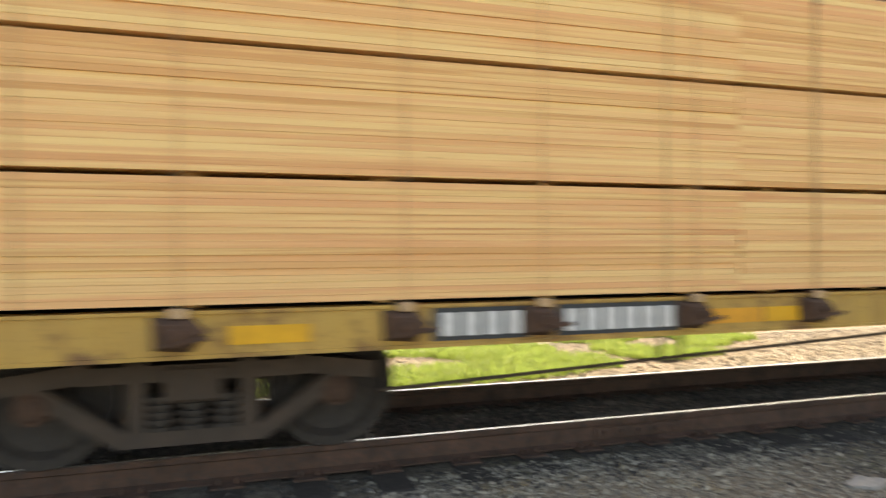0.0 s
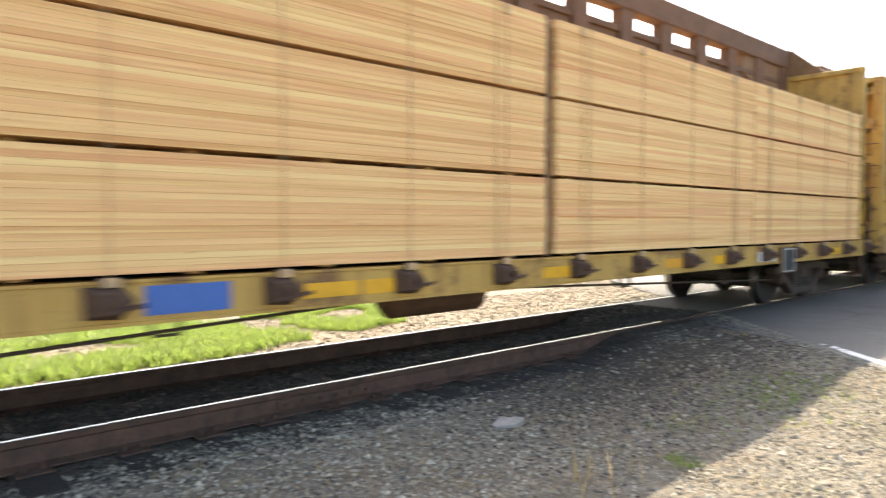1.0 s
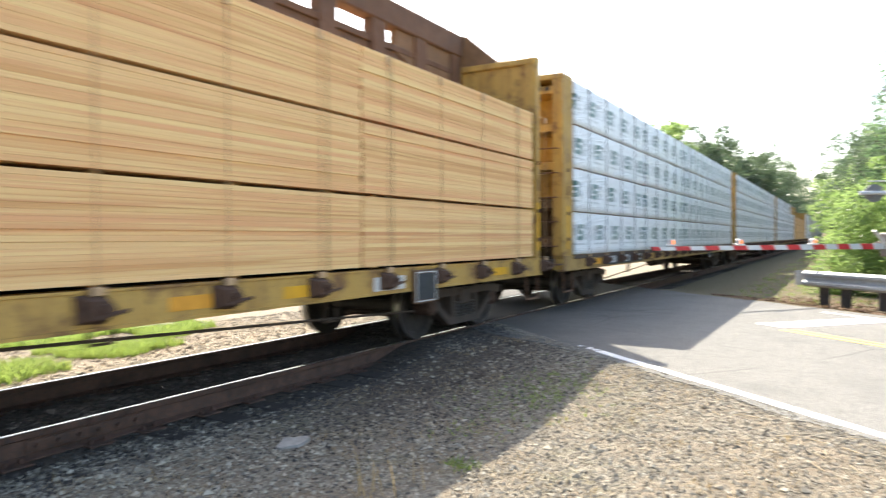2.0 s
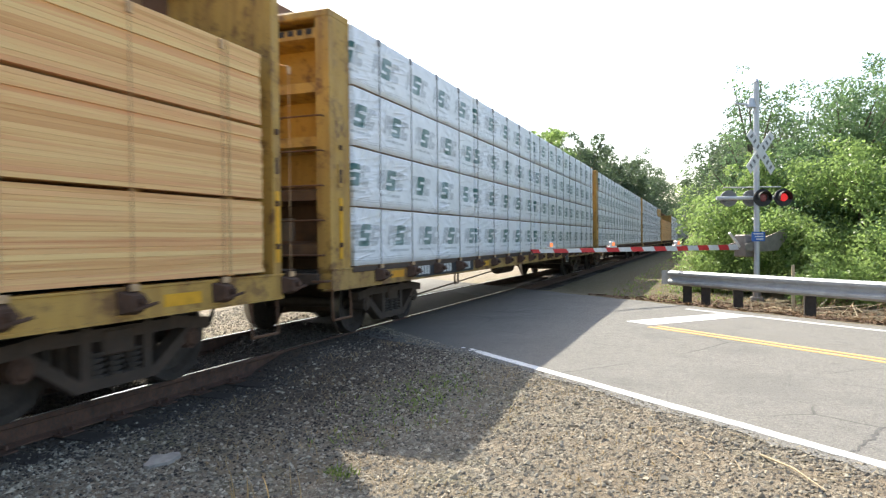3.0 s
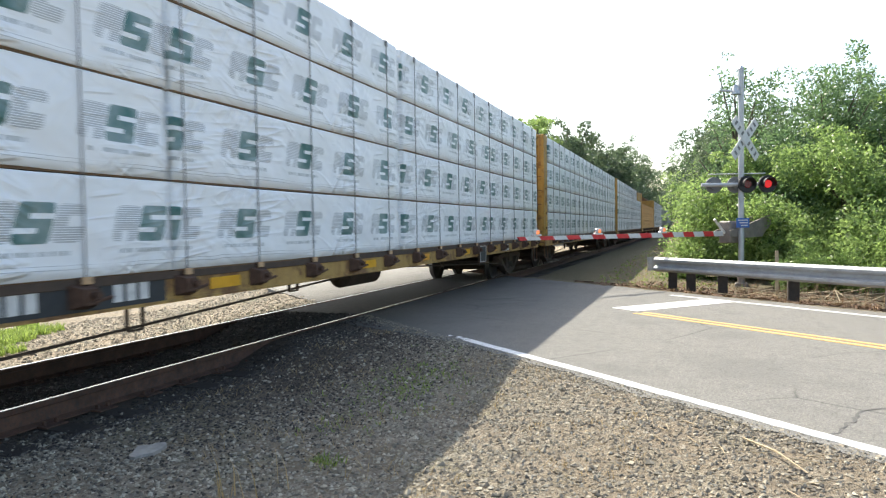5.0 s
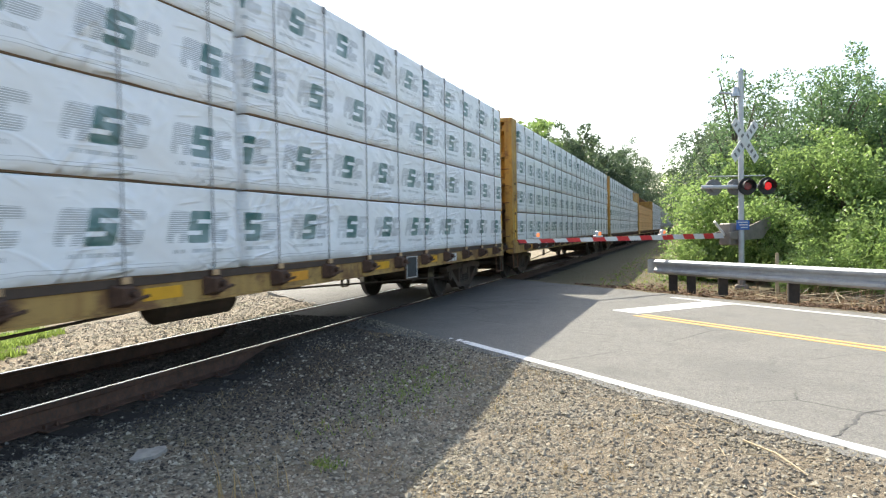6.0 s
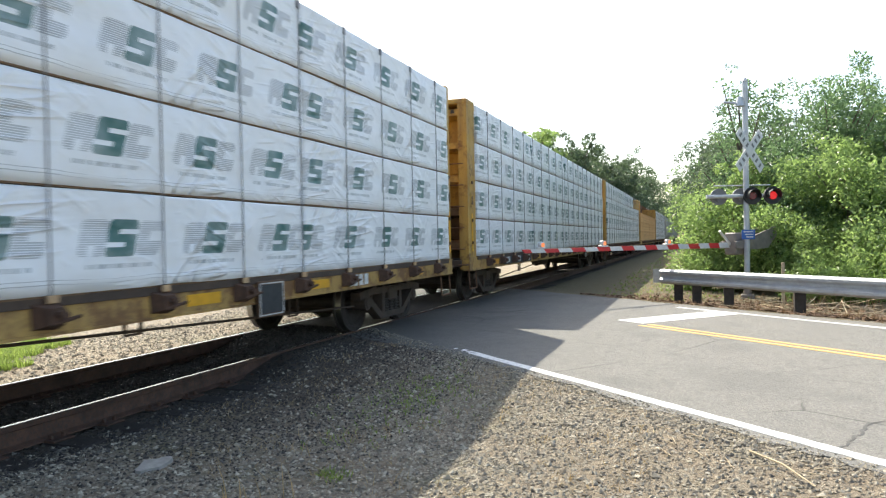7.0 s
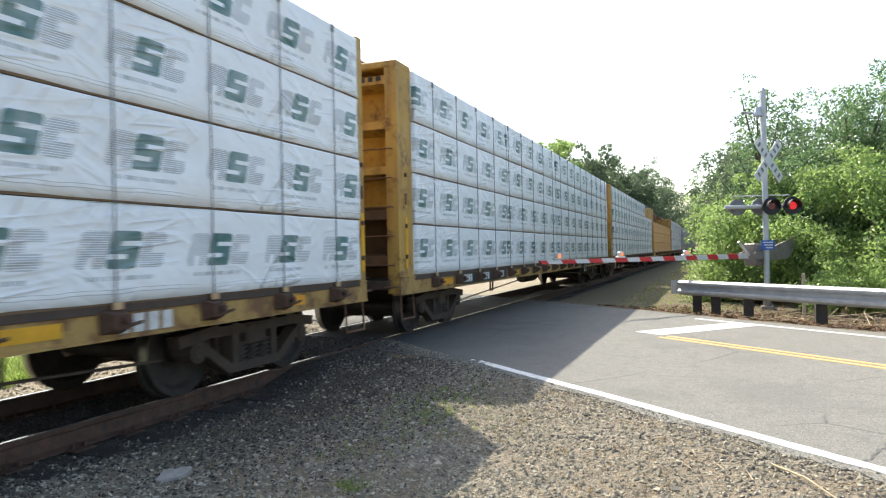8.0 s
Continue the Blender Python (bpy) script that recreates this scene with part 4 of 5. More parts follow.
def wrap_mesh(length, height, seed):
    """A wrapped bundle: rounded section, loose folds."""
    cy, cz, r = 0.62, height + 0.001, 0.014
    sec = []
    for k in range(9):
        sec.append((-cy - (0.006 if k == 0 else 0.0), 0.008 + (cz - 0.022 - r) * k / 8))
    sec += [(-cy + r * 0.3, cz - r * 0.35), (-cy + r, cz - 0.004)]
    sec += [(-0.3, cz), (0.3, cz), (cy - r, cz - 0.004), (cy, cz - r), (cy, 0.4), (cy, 0.03), (cy - 0.02, 0.006), (-cy + 0.02, 0.006)]
    n, steps = len(sec), 64
    verts, faces = [], []
    for i in range(steps + 1):
        x = length * i / steps
        for y, z in sec:
            amp = 0.022 if 0.02 < z else 0.0
            sag = noise.noise((x * 0.9 + seed * 7, z * 2.2, y)) * amp + noise.noise((x * 3.5 + seed * 3, z * 7.0, y * 3)) * amp * 0.55 + noise.noise((x * 3.0 + z * 9.0, seed * 5.0, z * 2)) * amp * 0.5
            droop = max(0.0, noise.noise((x * 1.6 + seed * 5, 3.0, 1.0))) * 0.012 if z < 0.02 else 0.0
            verts.append((x, y + (sag if y < -0.5 else -sag), z + droop + (sag * 0.35 - 0.004 if z > 0.6 else 0)))
    for i in range(steps):
        for j in range(n):
            a, b = i * n + j, i * n + (j + 1) % n
            faces.append((a, b, b + n, a + n))
    faces.append(tuple(range(n)))
    faces.append(tuple(steps * n + j for j in reversed(range(n))))
    me = bpy.data.meshes.new("lumber_wrap")
    me.from_pydata(verts, [], faces)
    me.update()
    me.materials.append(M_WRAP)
    me.polygons.foreach_set("use_smooth", [True] * len(me.polygons))
    bm = bm_new()
    bm.from_mesh(me)
    bmesh.ops.recalc_face_normals(bm, faces=bm.faces)
    bm.to_mesh(me)
    bm.free()
    return me


def hopper_car():
    """A grey covered hopper at the far end of the train: rounded body, sloped ends and chutes below."""
    car = thing("covered_hopper", "pale grey covered hopper car with rounded sides", "railcar", "train of hopper cars")
    half = [(1.18, 1.05), (1.47, 1.45), (1.56, 2.1), (1.56, 2.9), (1.46, 3.6), (1.2, 4.1), (0.75, 4.38), (0.3, 4.45)]
    bm = bm_new()
    prism(bm, [(-y, z) for y, z in half] + [(y, z) for y, z in reversed(half)], 1.3, 18.0)
    part("body", bm, M_HOPPER, car, "grey steel hopper body")
    for x in np.arange(2.2, 17.6, 1.25).tolist():
        bm = bm_new()
        prism(bm, [(-y - 0.04, z) for y, z in half[1:6]] + [(-y, z) for y, z in reversed(half[1:6])], x - 0.03, x + 0.03)
        part("side_post", bm, M_HOPPER, car)
    for x in (3.6, 7.6, 11.7, 15.7):
        bm = bm_new()
        bmesh.ops.create_cone(bm, cap_ends=True, segments=4, radius1=0.45, radius2=1.9, depth=0.85, matrix=pose(x, 0, 0.66, 0, 0, 45))
        part("chute", bm, M_HOPPER, car, "grey discharge chute")
    for x, s in ((1.3, -1), (18.0, 1)):
        bm = bm_new()
        prism(bm, [(x, 1.1), (x + s * 1.1, 1.1), (x + s * 1.1, 1.3), (x, 3.0)], -1.1, 1.1, "y")
        box(bm, *sorted((x, x + s * 1.6)), -1.4, 1.4, 0.88, 1.1, 0.01)
        part("end_platform", bm, M_BLACK, car, "dark end platform with a sloped sheet")
        bm = bm_new()
        for y in (-1.3, -0.85):
            rod(bm, (x + s * 1.3, y, 1.05), (x + s * 1.3, y, 4.0), 0.02, seg=6)
        for r in range(8):
            rod(bm, (x + s * 1.3, -1.3, 1.3 + r * 0.36), (x + s * 1.3, -0.85, 1.3 + r * 0.36), 0.014, seg=6)
        part("ladder", bm, M_HOPPER, car)
    return car, bogie(car, 1.6, False) + bogie(car, 17.7, False)


CARRIED = []        # (object, local pose on the car, car index)
CARS = []


def put_on(ob, index, x, side, z):
    """Sets a bundle on a car; side -1 is the one that faces the road."""
    m = pose(x, -0.80, z) if side < 0 else pose(x + bundle_length[ob.name], 0.80, z, 0, 0, 180)
    CARRIED.append((ob, m, index))


bundle_length = {}


def build_train():
    rng = random.Random(11)
    kinds = ["lumber", "wrap", "wrap", "wrap", "lumber", "wrap", "hopper", "hopper", "hopper"]
    front, wheels0 = railcar("yellow centre-beam flatcar with bare lumber on it", [1.39, 2.67, 3.58, 4.74, 5.8] + [5.80 + k * 1.083 for k in range(1, 14)], 1.45, 17.95, 3.205, True, False)
    CARS.append((front, wheels0))
    second, wheels1 = railcar("yellow centre-beam flatcar with wrapped lumber on it", [0.74 + k * 1.073 for k in range(18)], 1.95, 17.95, 4.07, True, True)
    CARS.append((second, wheels1))
    for k in range(2, len(kinds)):
        if kinds[k] == "hopper":
            CARS.append(hopper_car())
            continue
        src = front if kinds[k] == "lumber" else second
        ob = copy_thing(src, Matrix.Identity(4))
        CARS.append((ob, [o for o in ob.children_recursive if o.name.startswith("wheelset")]))
    lengths = [(-0.0, 5.125), (5.13, 5.56), (10.84, 4.25), (15.12, 4.29)]
    shared = {}
    for k, kind in enumerate(kinds):
        if kind == "lumber":
            for x, length in lengths:
                near = k == 0
                if near and length not in shared:
                    shared[length] = board_mesh(length)
                for tier in range(3):
                    for side in (-1, 1):
                        with_boards = shared[length] if near and side < 0 else None
                        b = lumber_bundle(length, 18 if near else 9, with_boards, rng)
                        if not near:
                            for o in b.children:
                                o.matrix_basis = Matrix.Diagonal((1, 1, 2.0 if o.name.startswith("lumber_core") else 1.0, 1))
                                if o.name.startswith("lumber_core"):
                                    o.location.z = -0.024
                        bundle_length[b.name] = length
                        put_on(b, k, x + (rng.uniform(-0.02, 0.02) if tier else 0), side, 0.990 + tier * 0.742)
        elif kind == "wrap":
            for stack in range(4):
                x = stack * 4.87 + (0.14 if stack > 1 else 0.0) + 0.01
                for tier in range(3 if k == 3 and stack == 3 else 4):
                    for side in (-1, 1):
                        key = ("wrap", rng.randrange(5))
                        if key not in shared:
                            shared[key] = wrap_mesh(4.84, 0.765, key[1] + 1)
                        b = new("wrapped_package", shared[key])
                        tagged(b, "lumber bundle in printed white wrap on the flatcar", "lumber", "wrapped lumber bundles")
                        bundle_length[b.name] = 4.84
                        if "skid" not in shared:
                            bm = bm_new()
                            for xa, xb in ((0.02, 1.9), (1.92, 4.82)):
                                box(bm, xa, xb, -0.618 + xa * 0.006, -0.5, -0.007, 0.012)
                            skid = bpy.data.meshes.new("skid")
                            bm.to_mesh(skid)
                            bm.free()
                            skid.materials.append(M_SKID)
                            shared["skid"] = skid
                        if side < 0:
                            o = new("skid", shared["skid"])
                            o.parent = b
                        put_on(b, k, x + rng.uniform(-0.02, 0.02), side, 0.990 + tier * 0.772)


# ------------------------------------------------------------------ crossing signal, guard rail
def build_signal():
    base = Vector((18.3, -5.93))
    ob = thing("crossing_signal", "aluminium crossing signal mast with crossbuck and red flashers", "crossing signal", at=pose(base.x, base.y, 0.0))
    facing = -GATE_WAY                                 # towards the traffic on the road
    right = Vector((facing.y, -facing.x))          # seen from the mast

    def local(s, f, z):
        p = right * s + facing * f
        return (p.x, p.y, z)

    bm = bm_new()
    rod(bm, (0, 0, -0.06), (0, 0, 4.88), 0.064, seg=16)
    rod(bm, (0, 0, 4.88), (0, 0, 4.95), 0.075, 0.03, seg=16)
    part("mast", bm, M_MAST, ob, "weathered aluminium mast", smooth=False)
    bm = bm_new()
    box(bm, -0.14, 0.14, -0.14, 0.14, -0.2, -0.06, 0.02)
    rod(bm, (0, 0, -0.07), (0, 0, 0.1), 0.085, seg=12)
    part("base", bm, M_BOX, ob)
    # crossbuck
    for turn in (45, -45):
        bm = bm_new()
        m = Matrix.Translation(local(0, 0.10 if turn > 0 else 0.115, 3.27)) @ Matrix((
            (right.x, facing.x, 0, 0), (right.y, facing.y, 0, 0), (0, 0, 1, 0), (0, 0, 0, 1))) @ pose(0, 0, 0, 0, turn, 0)
        box(bm, -0.61, 0.61, -0.006, 0.006, -0.115, 0.115, 0.002, 0)
        for i in range(7):
            x = -0.48 + i * 0.16
            if abs(x) > 0.1:
                box(bm, x - 0.03, x + 0.03, 0.005, 0.009, -0.055, 0.055, 0, 1)
        bmesh.ops.transform(bm, matrix=m, verts=bm.verts)
        part("crossbuck_blade", bm, [M_WHITE, M_BACK], ob, "white crossbuck blade with dark letter bars")
    facing = Vector((-0.95, -0.31))                # the flashers are turned towards the road
    right = Vector((facing.y, -facing.x))
    bm = bm_new()
    rod(bm, local(-0.75, 0.02, 2.22), local(0.92, 0.02, 2.22), 0.045, seg=10)
    rod(bm, local(-0.55, 0.0, 2.47), local(0.75, 0.0, 2.47), 0.014, seg=8)
    part("light_arm", bm, M_MAST, ob)
    for s, f, lit in ((-0.56, 1, True), (-0.10, 1, False), (0.60, -1, False), (0.10, -1, False)):
        bm = bm_new()
        z = 2.22
        rod(bm, local(s, f * 0.06, z), local(s, f * 0.12, z), 0.20 if f > 0 else 0.19, seg=24)
        rod(bm, local(s, f * 0.0, z), local(s, f * 0.07, z), 0.11, seg=14)
        deep = 0.28 if f > 0 else 0.2
        prof = [(0.142, 0.11), (0.142, deep), (0.135, deep), (0.135, 0.11)]
        rings = []
        for k in range(15):
            a = math.radians(-20 + k * 220 / 14)
            rings.append([bm.verts.new(local(s + r * math.cos(a), f * d, z + r * math.sin(a))) for r, d in prof])
        for p, q in zip(rings, rings[1:]):
            for i in range(4):
                bm.faces.new((p[i], p[(i + 1) % 4], q[(i + 1) % 4], q[i]))
        bmesh.ops.recalc_face_normals(bm, faces=bm.faces)
        flasher = part("flasher", bm, M_HOOD if f > 0 else M_BACK, ob, "round black flasher with a hood")
        bm = bm_new()
        rod(bm, local(s, f * 0.12, z), local(s, f * 0.14, z), 0.092, 0.08, seg=20)
        part("lens", bm, M_LAMP_RED if lit else M_LAMP_OFF, flasher, "lit red lens" if lit else "unlit dark red lens")
    bm = bm_new()
    rod(bm, (0, 0, 4.36), local(0.5, 0.0, 4.40), 0.028, seg=8)
    rod(bm, local(0.12, 0, 4.30), local(0.12, 0, 4.52), 0.12, 0.05, seg=14)
    part("bell", bm, M_MAST, ob, "grey warning bell")
    bm = bm_new()
    p = local(0, 0.09, 1.33)
    m = Matrix.Translation(p) @ Matrix(((right.x, facing.x, 0, 0), (right.y, facing.y, 0, 0), (0, 0, 1, 0), (0, 0, 0, 1)))
    box(bm, -0.15, 0.15, -0.005, 0.005, -0.11, 0.11, 0.002, 0)
    for i in range(3):
        box(bm, -0.11, 0.11 - 0.03 * i, 0.004, 0.007, 0.05 - i * 0.06, 0.075 - i * 0.06, 0, 1)
    bmesh.ops.transform(bm, matrix=m, verts=bm.verts)
    part("blue_sign", bm, [M_BLUE, M_WHITE], ob, "small blue sign with pale bars")

    gate = thing("crossing_gate", "lowered red and white striped crossing gate arm", "crossing gate", at=pose(base.x, base.y, 0.0))
    arm = -GATE_ACROSS
    bm = bm_new()
    m = Matrix(((arm.x, -arm.y, 0, 0), (arm.y, arm.x, 0, 0), (0, 0, 1, 0), (0, 0, 0, 1)))
    box(bm, -0.30, 0.26, -0.42, -0.10, 0.86, 1.38, 0.03)
    bmesh.ops.transform(bm, matrix=m, verts=bm.verts)
    part("mechanism", bm, M_BOX, gate, "weathered grey mechanism box")
    for dy in (-0.46, -0.06):
        bm = bm_new()
        prism(bm, [(0.35, 1.02), (0.35, 1.16), (-0.15, 1.25), (-1.15, 1.52), (-1.2, 1.30), (-0.85, 1.0), (-0.2, 0.98)], dy - 0.02, dy + 0.02, "y")
        bmesh.ops.transform(bm, matrix=m, verts=bm.verts)
        part("counterweight_arm", bm, M_BOX, gate, "grey counterweight arm")
    bm = bm_new()
    rod(bm, (0.25, -0.26, 1.10), (0.62, -0.26, 1.42), 0.03, seg=8)
    bmesh.ops.transform(bm, matrix=m, verts=bm.verts)
    part("bracket", bm, M_WHITE, gate)
    x, k = 0.30, 0
    while x < 6.25:
        w = 0.34
        bm = bm_new()
        t = 0.062 - 0.028 * x / 6.2
        s = 0.06
        x1 = min(x + w, 6.25)
        v = [bm.verts.new(p) for y in (-0.28, -0.24) for p in ((x, y, 1.09 - t), (x1, y, 1.09 - t), (x1 + s, y, 1.09 + t), (x + s, y, 1.09 + t))]
        for fc in ((0, 1, 2, 3), (7, 6, 5, 4), (0, 4, 5, 1), (1, 5, 6, 2), (2, 6, 7, 3), (3, 7, 4, 0)):
            bm.faces.new([v[i] for i in fc])
        bmesh.ops.recalc_face_normals(bm, faces=bm.faces)
        bmesh.ops.transform(bm, matrix=m, verts=bm.verts)
        part("arm_stripe", bm, M_RED if k % 2 else M_WHITE, gate, "red stripe" if k % 2 else "white stripe")
        x, k = x1, k + 1
    for x in (2.35, 4.25, 5.85):
        bm = bm_new()
        box(bm, x - 0.10, x + 0.10, -0.31, -0.21, 1.13, 1.17, 0.01)
        box(bm, x - 0.06, x + 0.06, -0.31, -0.21, 1.17, 1.26, 0.02)
        bmesh.ops.transform(bm, matrix=m, verts=bm.verts)
        lamp = part("gate_lamp", bm, M_WHITE, gate, "small pale gate lamp")
        bm = bm_new()
        rod(bm, (x, -0.315, 1.205), (x, -0.205, 1.205), 0.04, seg=12)
        bmesh.ops.transform(bm, matrix=m, verts=bm.verts)
        part("lens", bm, M_LAMP_AMBER, lamp, "glowing reddish lens")


def build_guardrail():
    rail = thing("guardrail", "galvanized steel guardrail on dark timber posts beside the road", "guardrail")
    a, b = Vector((16.35, -4.12)), Vector((12.6, -7.75))
    far = Vector((5.5, -16.2))
    prof = [(0.0, -0.155), (-0.03, -0.14), (-0.08, -0.11), (-0.08, -0.07), (-0.02, -0.025), (-0.02, 0.025), (-0.08, 0.07), (-0.08, 0.11), (-0.03, 0.14), (0.0, 0.155)]
    bm = bm_new()
    line = [a + (b - a) * f for f in np.linspace(0, 1, 8)] + [b + (far - b) * f for f in np.linspace(0.1, 1, 8)]
    rings = []
    for i, p in enumerate(line):
        d = (line[min(i + 1, len(line) - 1)] - line[max(i - 1, 0)]).normalized()
        n = Vector((d.y, -d.x))
        if n.dot(Vector((1, -1))) < 0:
            n = -n
        rings.append([bm.verts.new((p.x + n.x * o, p.y + n.y * o, 0.47 + z)) for o, z in prof] + [bm.verts.new((p.x + n.x * (o + 0.006), p.y + n.y * (o + 0.006), 0.47 + z)) for o, z in reversed(prof)])
    k = len(rings[0])
    for p, q in zip(rings, rings[1:]):
        for i in range(k):
            bm.faces.new((p[i], p[(i + 1) % k], q[(i + 1) % k], q[i]))
    bmesh.ops.recalc_face_normals(bm, faces=bm.faces)
    part("w_beam", bm, M_GALV, rail, "galvanized W-beam")
    bm = bm_new()
    d = (a - b).normalized()
    n = Vector((-d.y, d.x))
    for f in range(9):
        t0, t1 = -1.2 + f * 0.27, -1.2 + (f + 1) * 0.27
        p, q = (a + d * 0.10 + d * 0.12 * math.cos(t) + n * (0.10 * math.sin(t)) for t in (t0, t1))
        v = [bm.verts.new((p.x, p.y, 0.32)), bm.verts.new((q.x, q.y, 0.32)), bm.verts.new((q.x, q.y, 0.62)), bm.verts.new((p.x, p.y, 0.62))]
        bm.faces.new(v)
    bmesh.ops.solidify(bm, geom=bm.faces[:], thickness=0.006)
    part("end_shoe", bm, M_GALV, rail, "rounded end piece")
    spots = [a + (b - a) * f for f in (0.06, 0.16, 0.32, 0.62, 0.95)] + [b + (far - b) * f for f in (0.2, 0.4, 0.6, 0.8)]
    for p in spots:
        bm = bm_new()
        q = p - Vector((-0.13, 0.13))
        box(bm, q.x - 0.09, q.x + 0.09, q.y - 0.09, q.y + 0.09, -0.3, 0.60, 0.012)
        part("guardrail_post", bm, M_POST, rail, "dark timber post")
    stub = thing("marker_stake", "short pale wooden marker stake behind the guardrail", "stake", at=pose(16.6, -6.5, 0.0))
    bm = bm_new()
    box(bm, -0.03, 0.03, -0.03, 0.03, -0.2, 0.74, 0.006)
    part("stake", bm, M_STRAW_WOOD, stub)


M_STRAW_WOOD = plain("pale_bare_wood", (0.50, 0.40, 0.26), 0.8, dirt=0.3, scale=10)


# ------------------------------------------------------------------ plants
def leaf_cloud(centres, radii, count, size, rng, squash=0.8):
    """Leaf quads spread round cluster centres: vertices and faces."""
    idx = rng.choice(len(centres), count, p=radii**2 / (radii**2).sum())
    v = rng.normal(size=(count, 3))
    v /= np.linalg.norm(v, axis=1)[:, None]
    p = centres[idx] + v * (radii[idx] * rng.uniform(0.35, 1.05, count) ** 0.6)[:, None] * (1, 1, squash)
    a = rng.normal(size=(count, 3))
    a /= np.linalg.norm(a, axis=1)[:, None]
    b = np.cross(a, rng.normal(size=(count, 3)))
    b /= np.linalg.norm(b, axis=1)[:, None]
    s = (size * rng.uniform(0.6, 1.3, count))[:, None]
    quad = np.stack([p - a * s, p + b * s * 0.45, p + a * s, p - b * s * 0.45], 1).reshape(-1, 3)
    return quad


def tree(name, label, x, y, height, width, seed, material, leaves=9000, size=0.09, low=0.12, category="tree", lean=0.0):
    rng = np.random.default_rng(seed)
    ob = thing(name, label, category, at=pose(x, y, ground_height(x, y) - 0.05))
    bm = bm_new()
    limbs, centres, radii = [], [], []
    top = height * 0.72
    rod(bm, (0, 0, 0), (lean * 0.4, 0, top * 0.5), 0.028 * height, 0.018 * height, 10)
    rod(bm, (lean * 0.4, 0, top * 0.5), (lean, 0, top), 0.018 * height, 0.006 * height, 8)
    for k in range(19):
        f = low + (0.95 - low) * (k + rng.uniform(0, 1)) / 19
        ang = rng.uniform(0, math.tau)
        spread = width * 0.5 * (math.sin(math.pi * min(0.18 + f * 0.8, 1.0)) ** 0.6) * rng.uniform(0.45, 1.05)
        start = Vector((lean * f, 0, top * f * 0.85))
        end = Vector((lean * f + spread * math.cos(ang), spread * math.sin(ang), min(height * (f * 0.92 + rng.uniform(0.02, 0.10)), height * 0.95)))
        rod(bm, start, end, 0.008 * height, 0.002 * height, 6)
        for j in range(3):
            q = start.lerp(end, 0.55 + 0.25 * j)
            centres.append((q.x + rng.normal() * 0.11 * width, q.y + rng.normal() * 0.11 * width, min(max(q.z + rng.normal() * 0.05 * height, 0.08 * height), 0.92 * height)))
            radii.append(width * (rng.uniform(0.10, 0.24) if q.z < 0.7 * height else rng.uniform(0.06, 0.15)))
            if j == 2:
                for _ in range(2):
                    centres.append(tuple(np.array(centres[-1]) + rng.normal(size=3) * 0.10 * width))
                    radii.append(width * rng.uniform(0.04, 0.09))
    part("trunk", bm, M_BARK, ob, "grey-brown trunk with limbs")
    quad = leaf_cloud(np.array(centres), np.array(radii), leaves, size, rng)
    faces = np.arange(len(quad)).reshape(-1, 4)
    sheet("crown", quad.tolist(), faces.tolist(), material, ob, "loose leafy crown")
    return ob


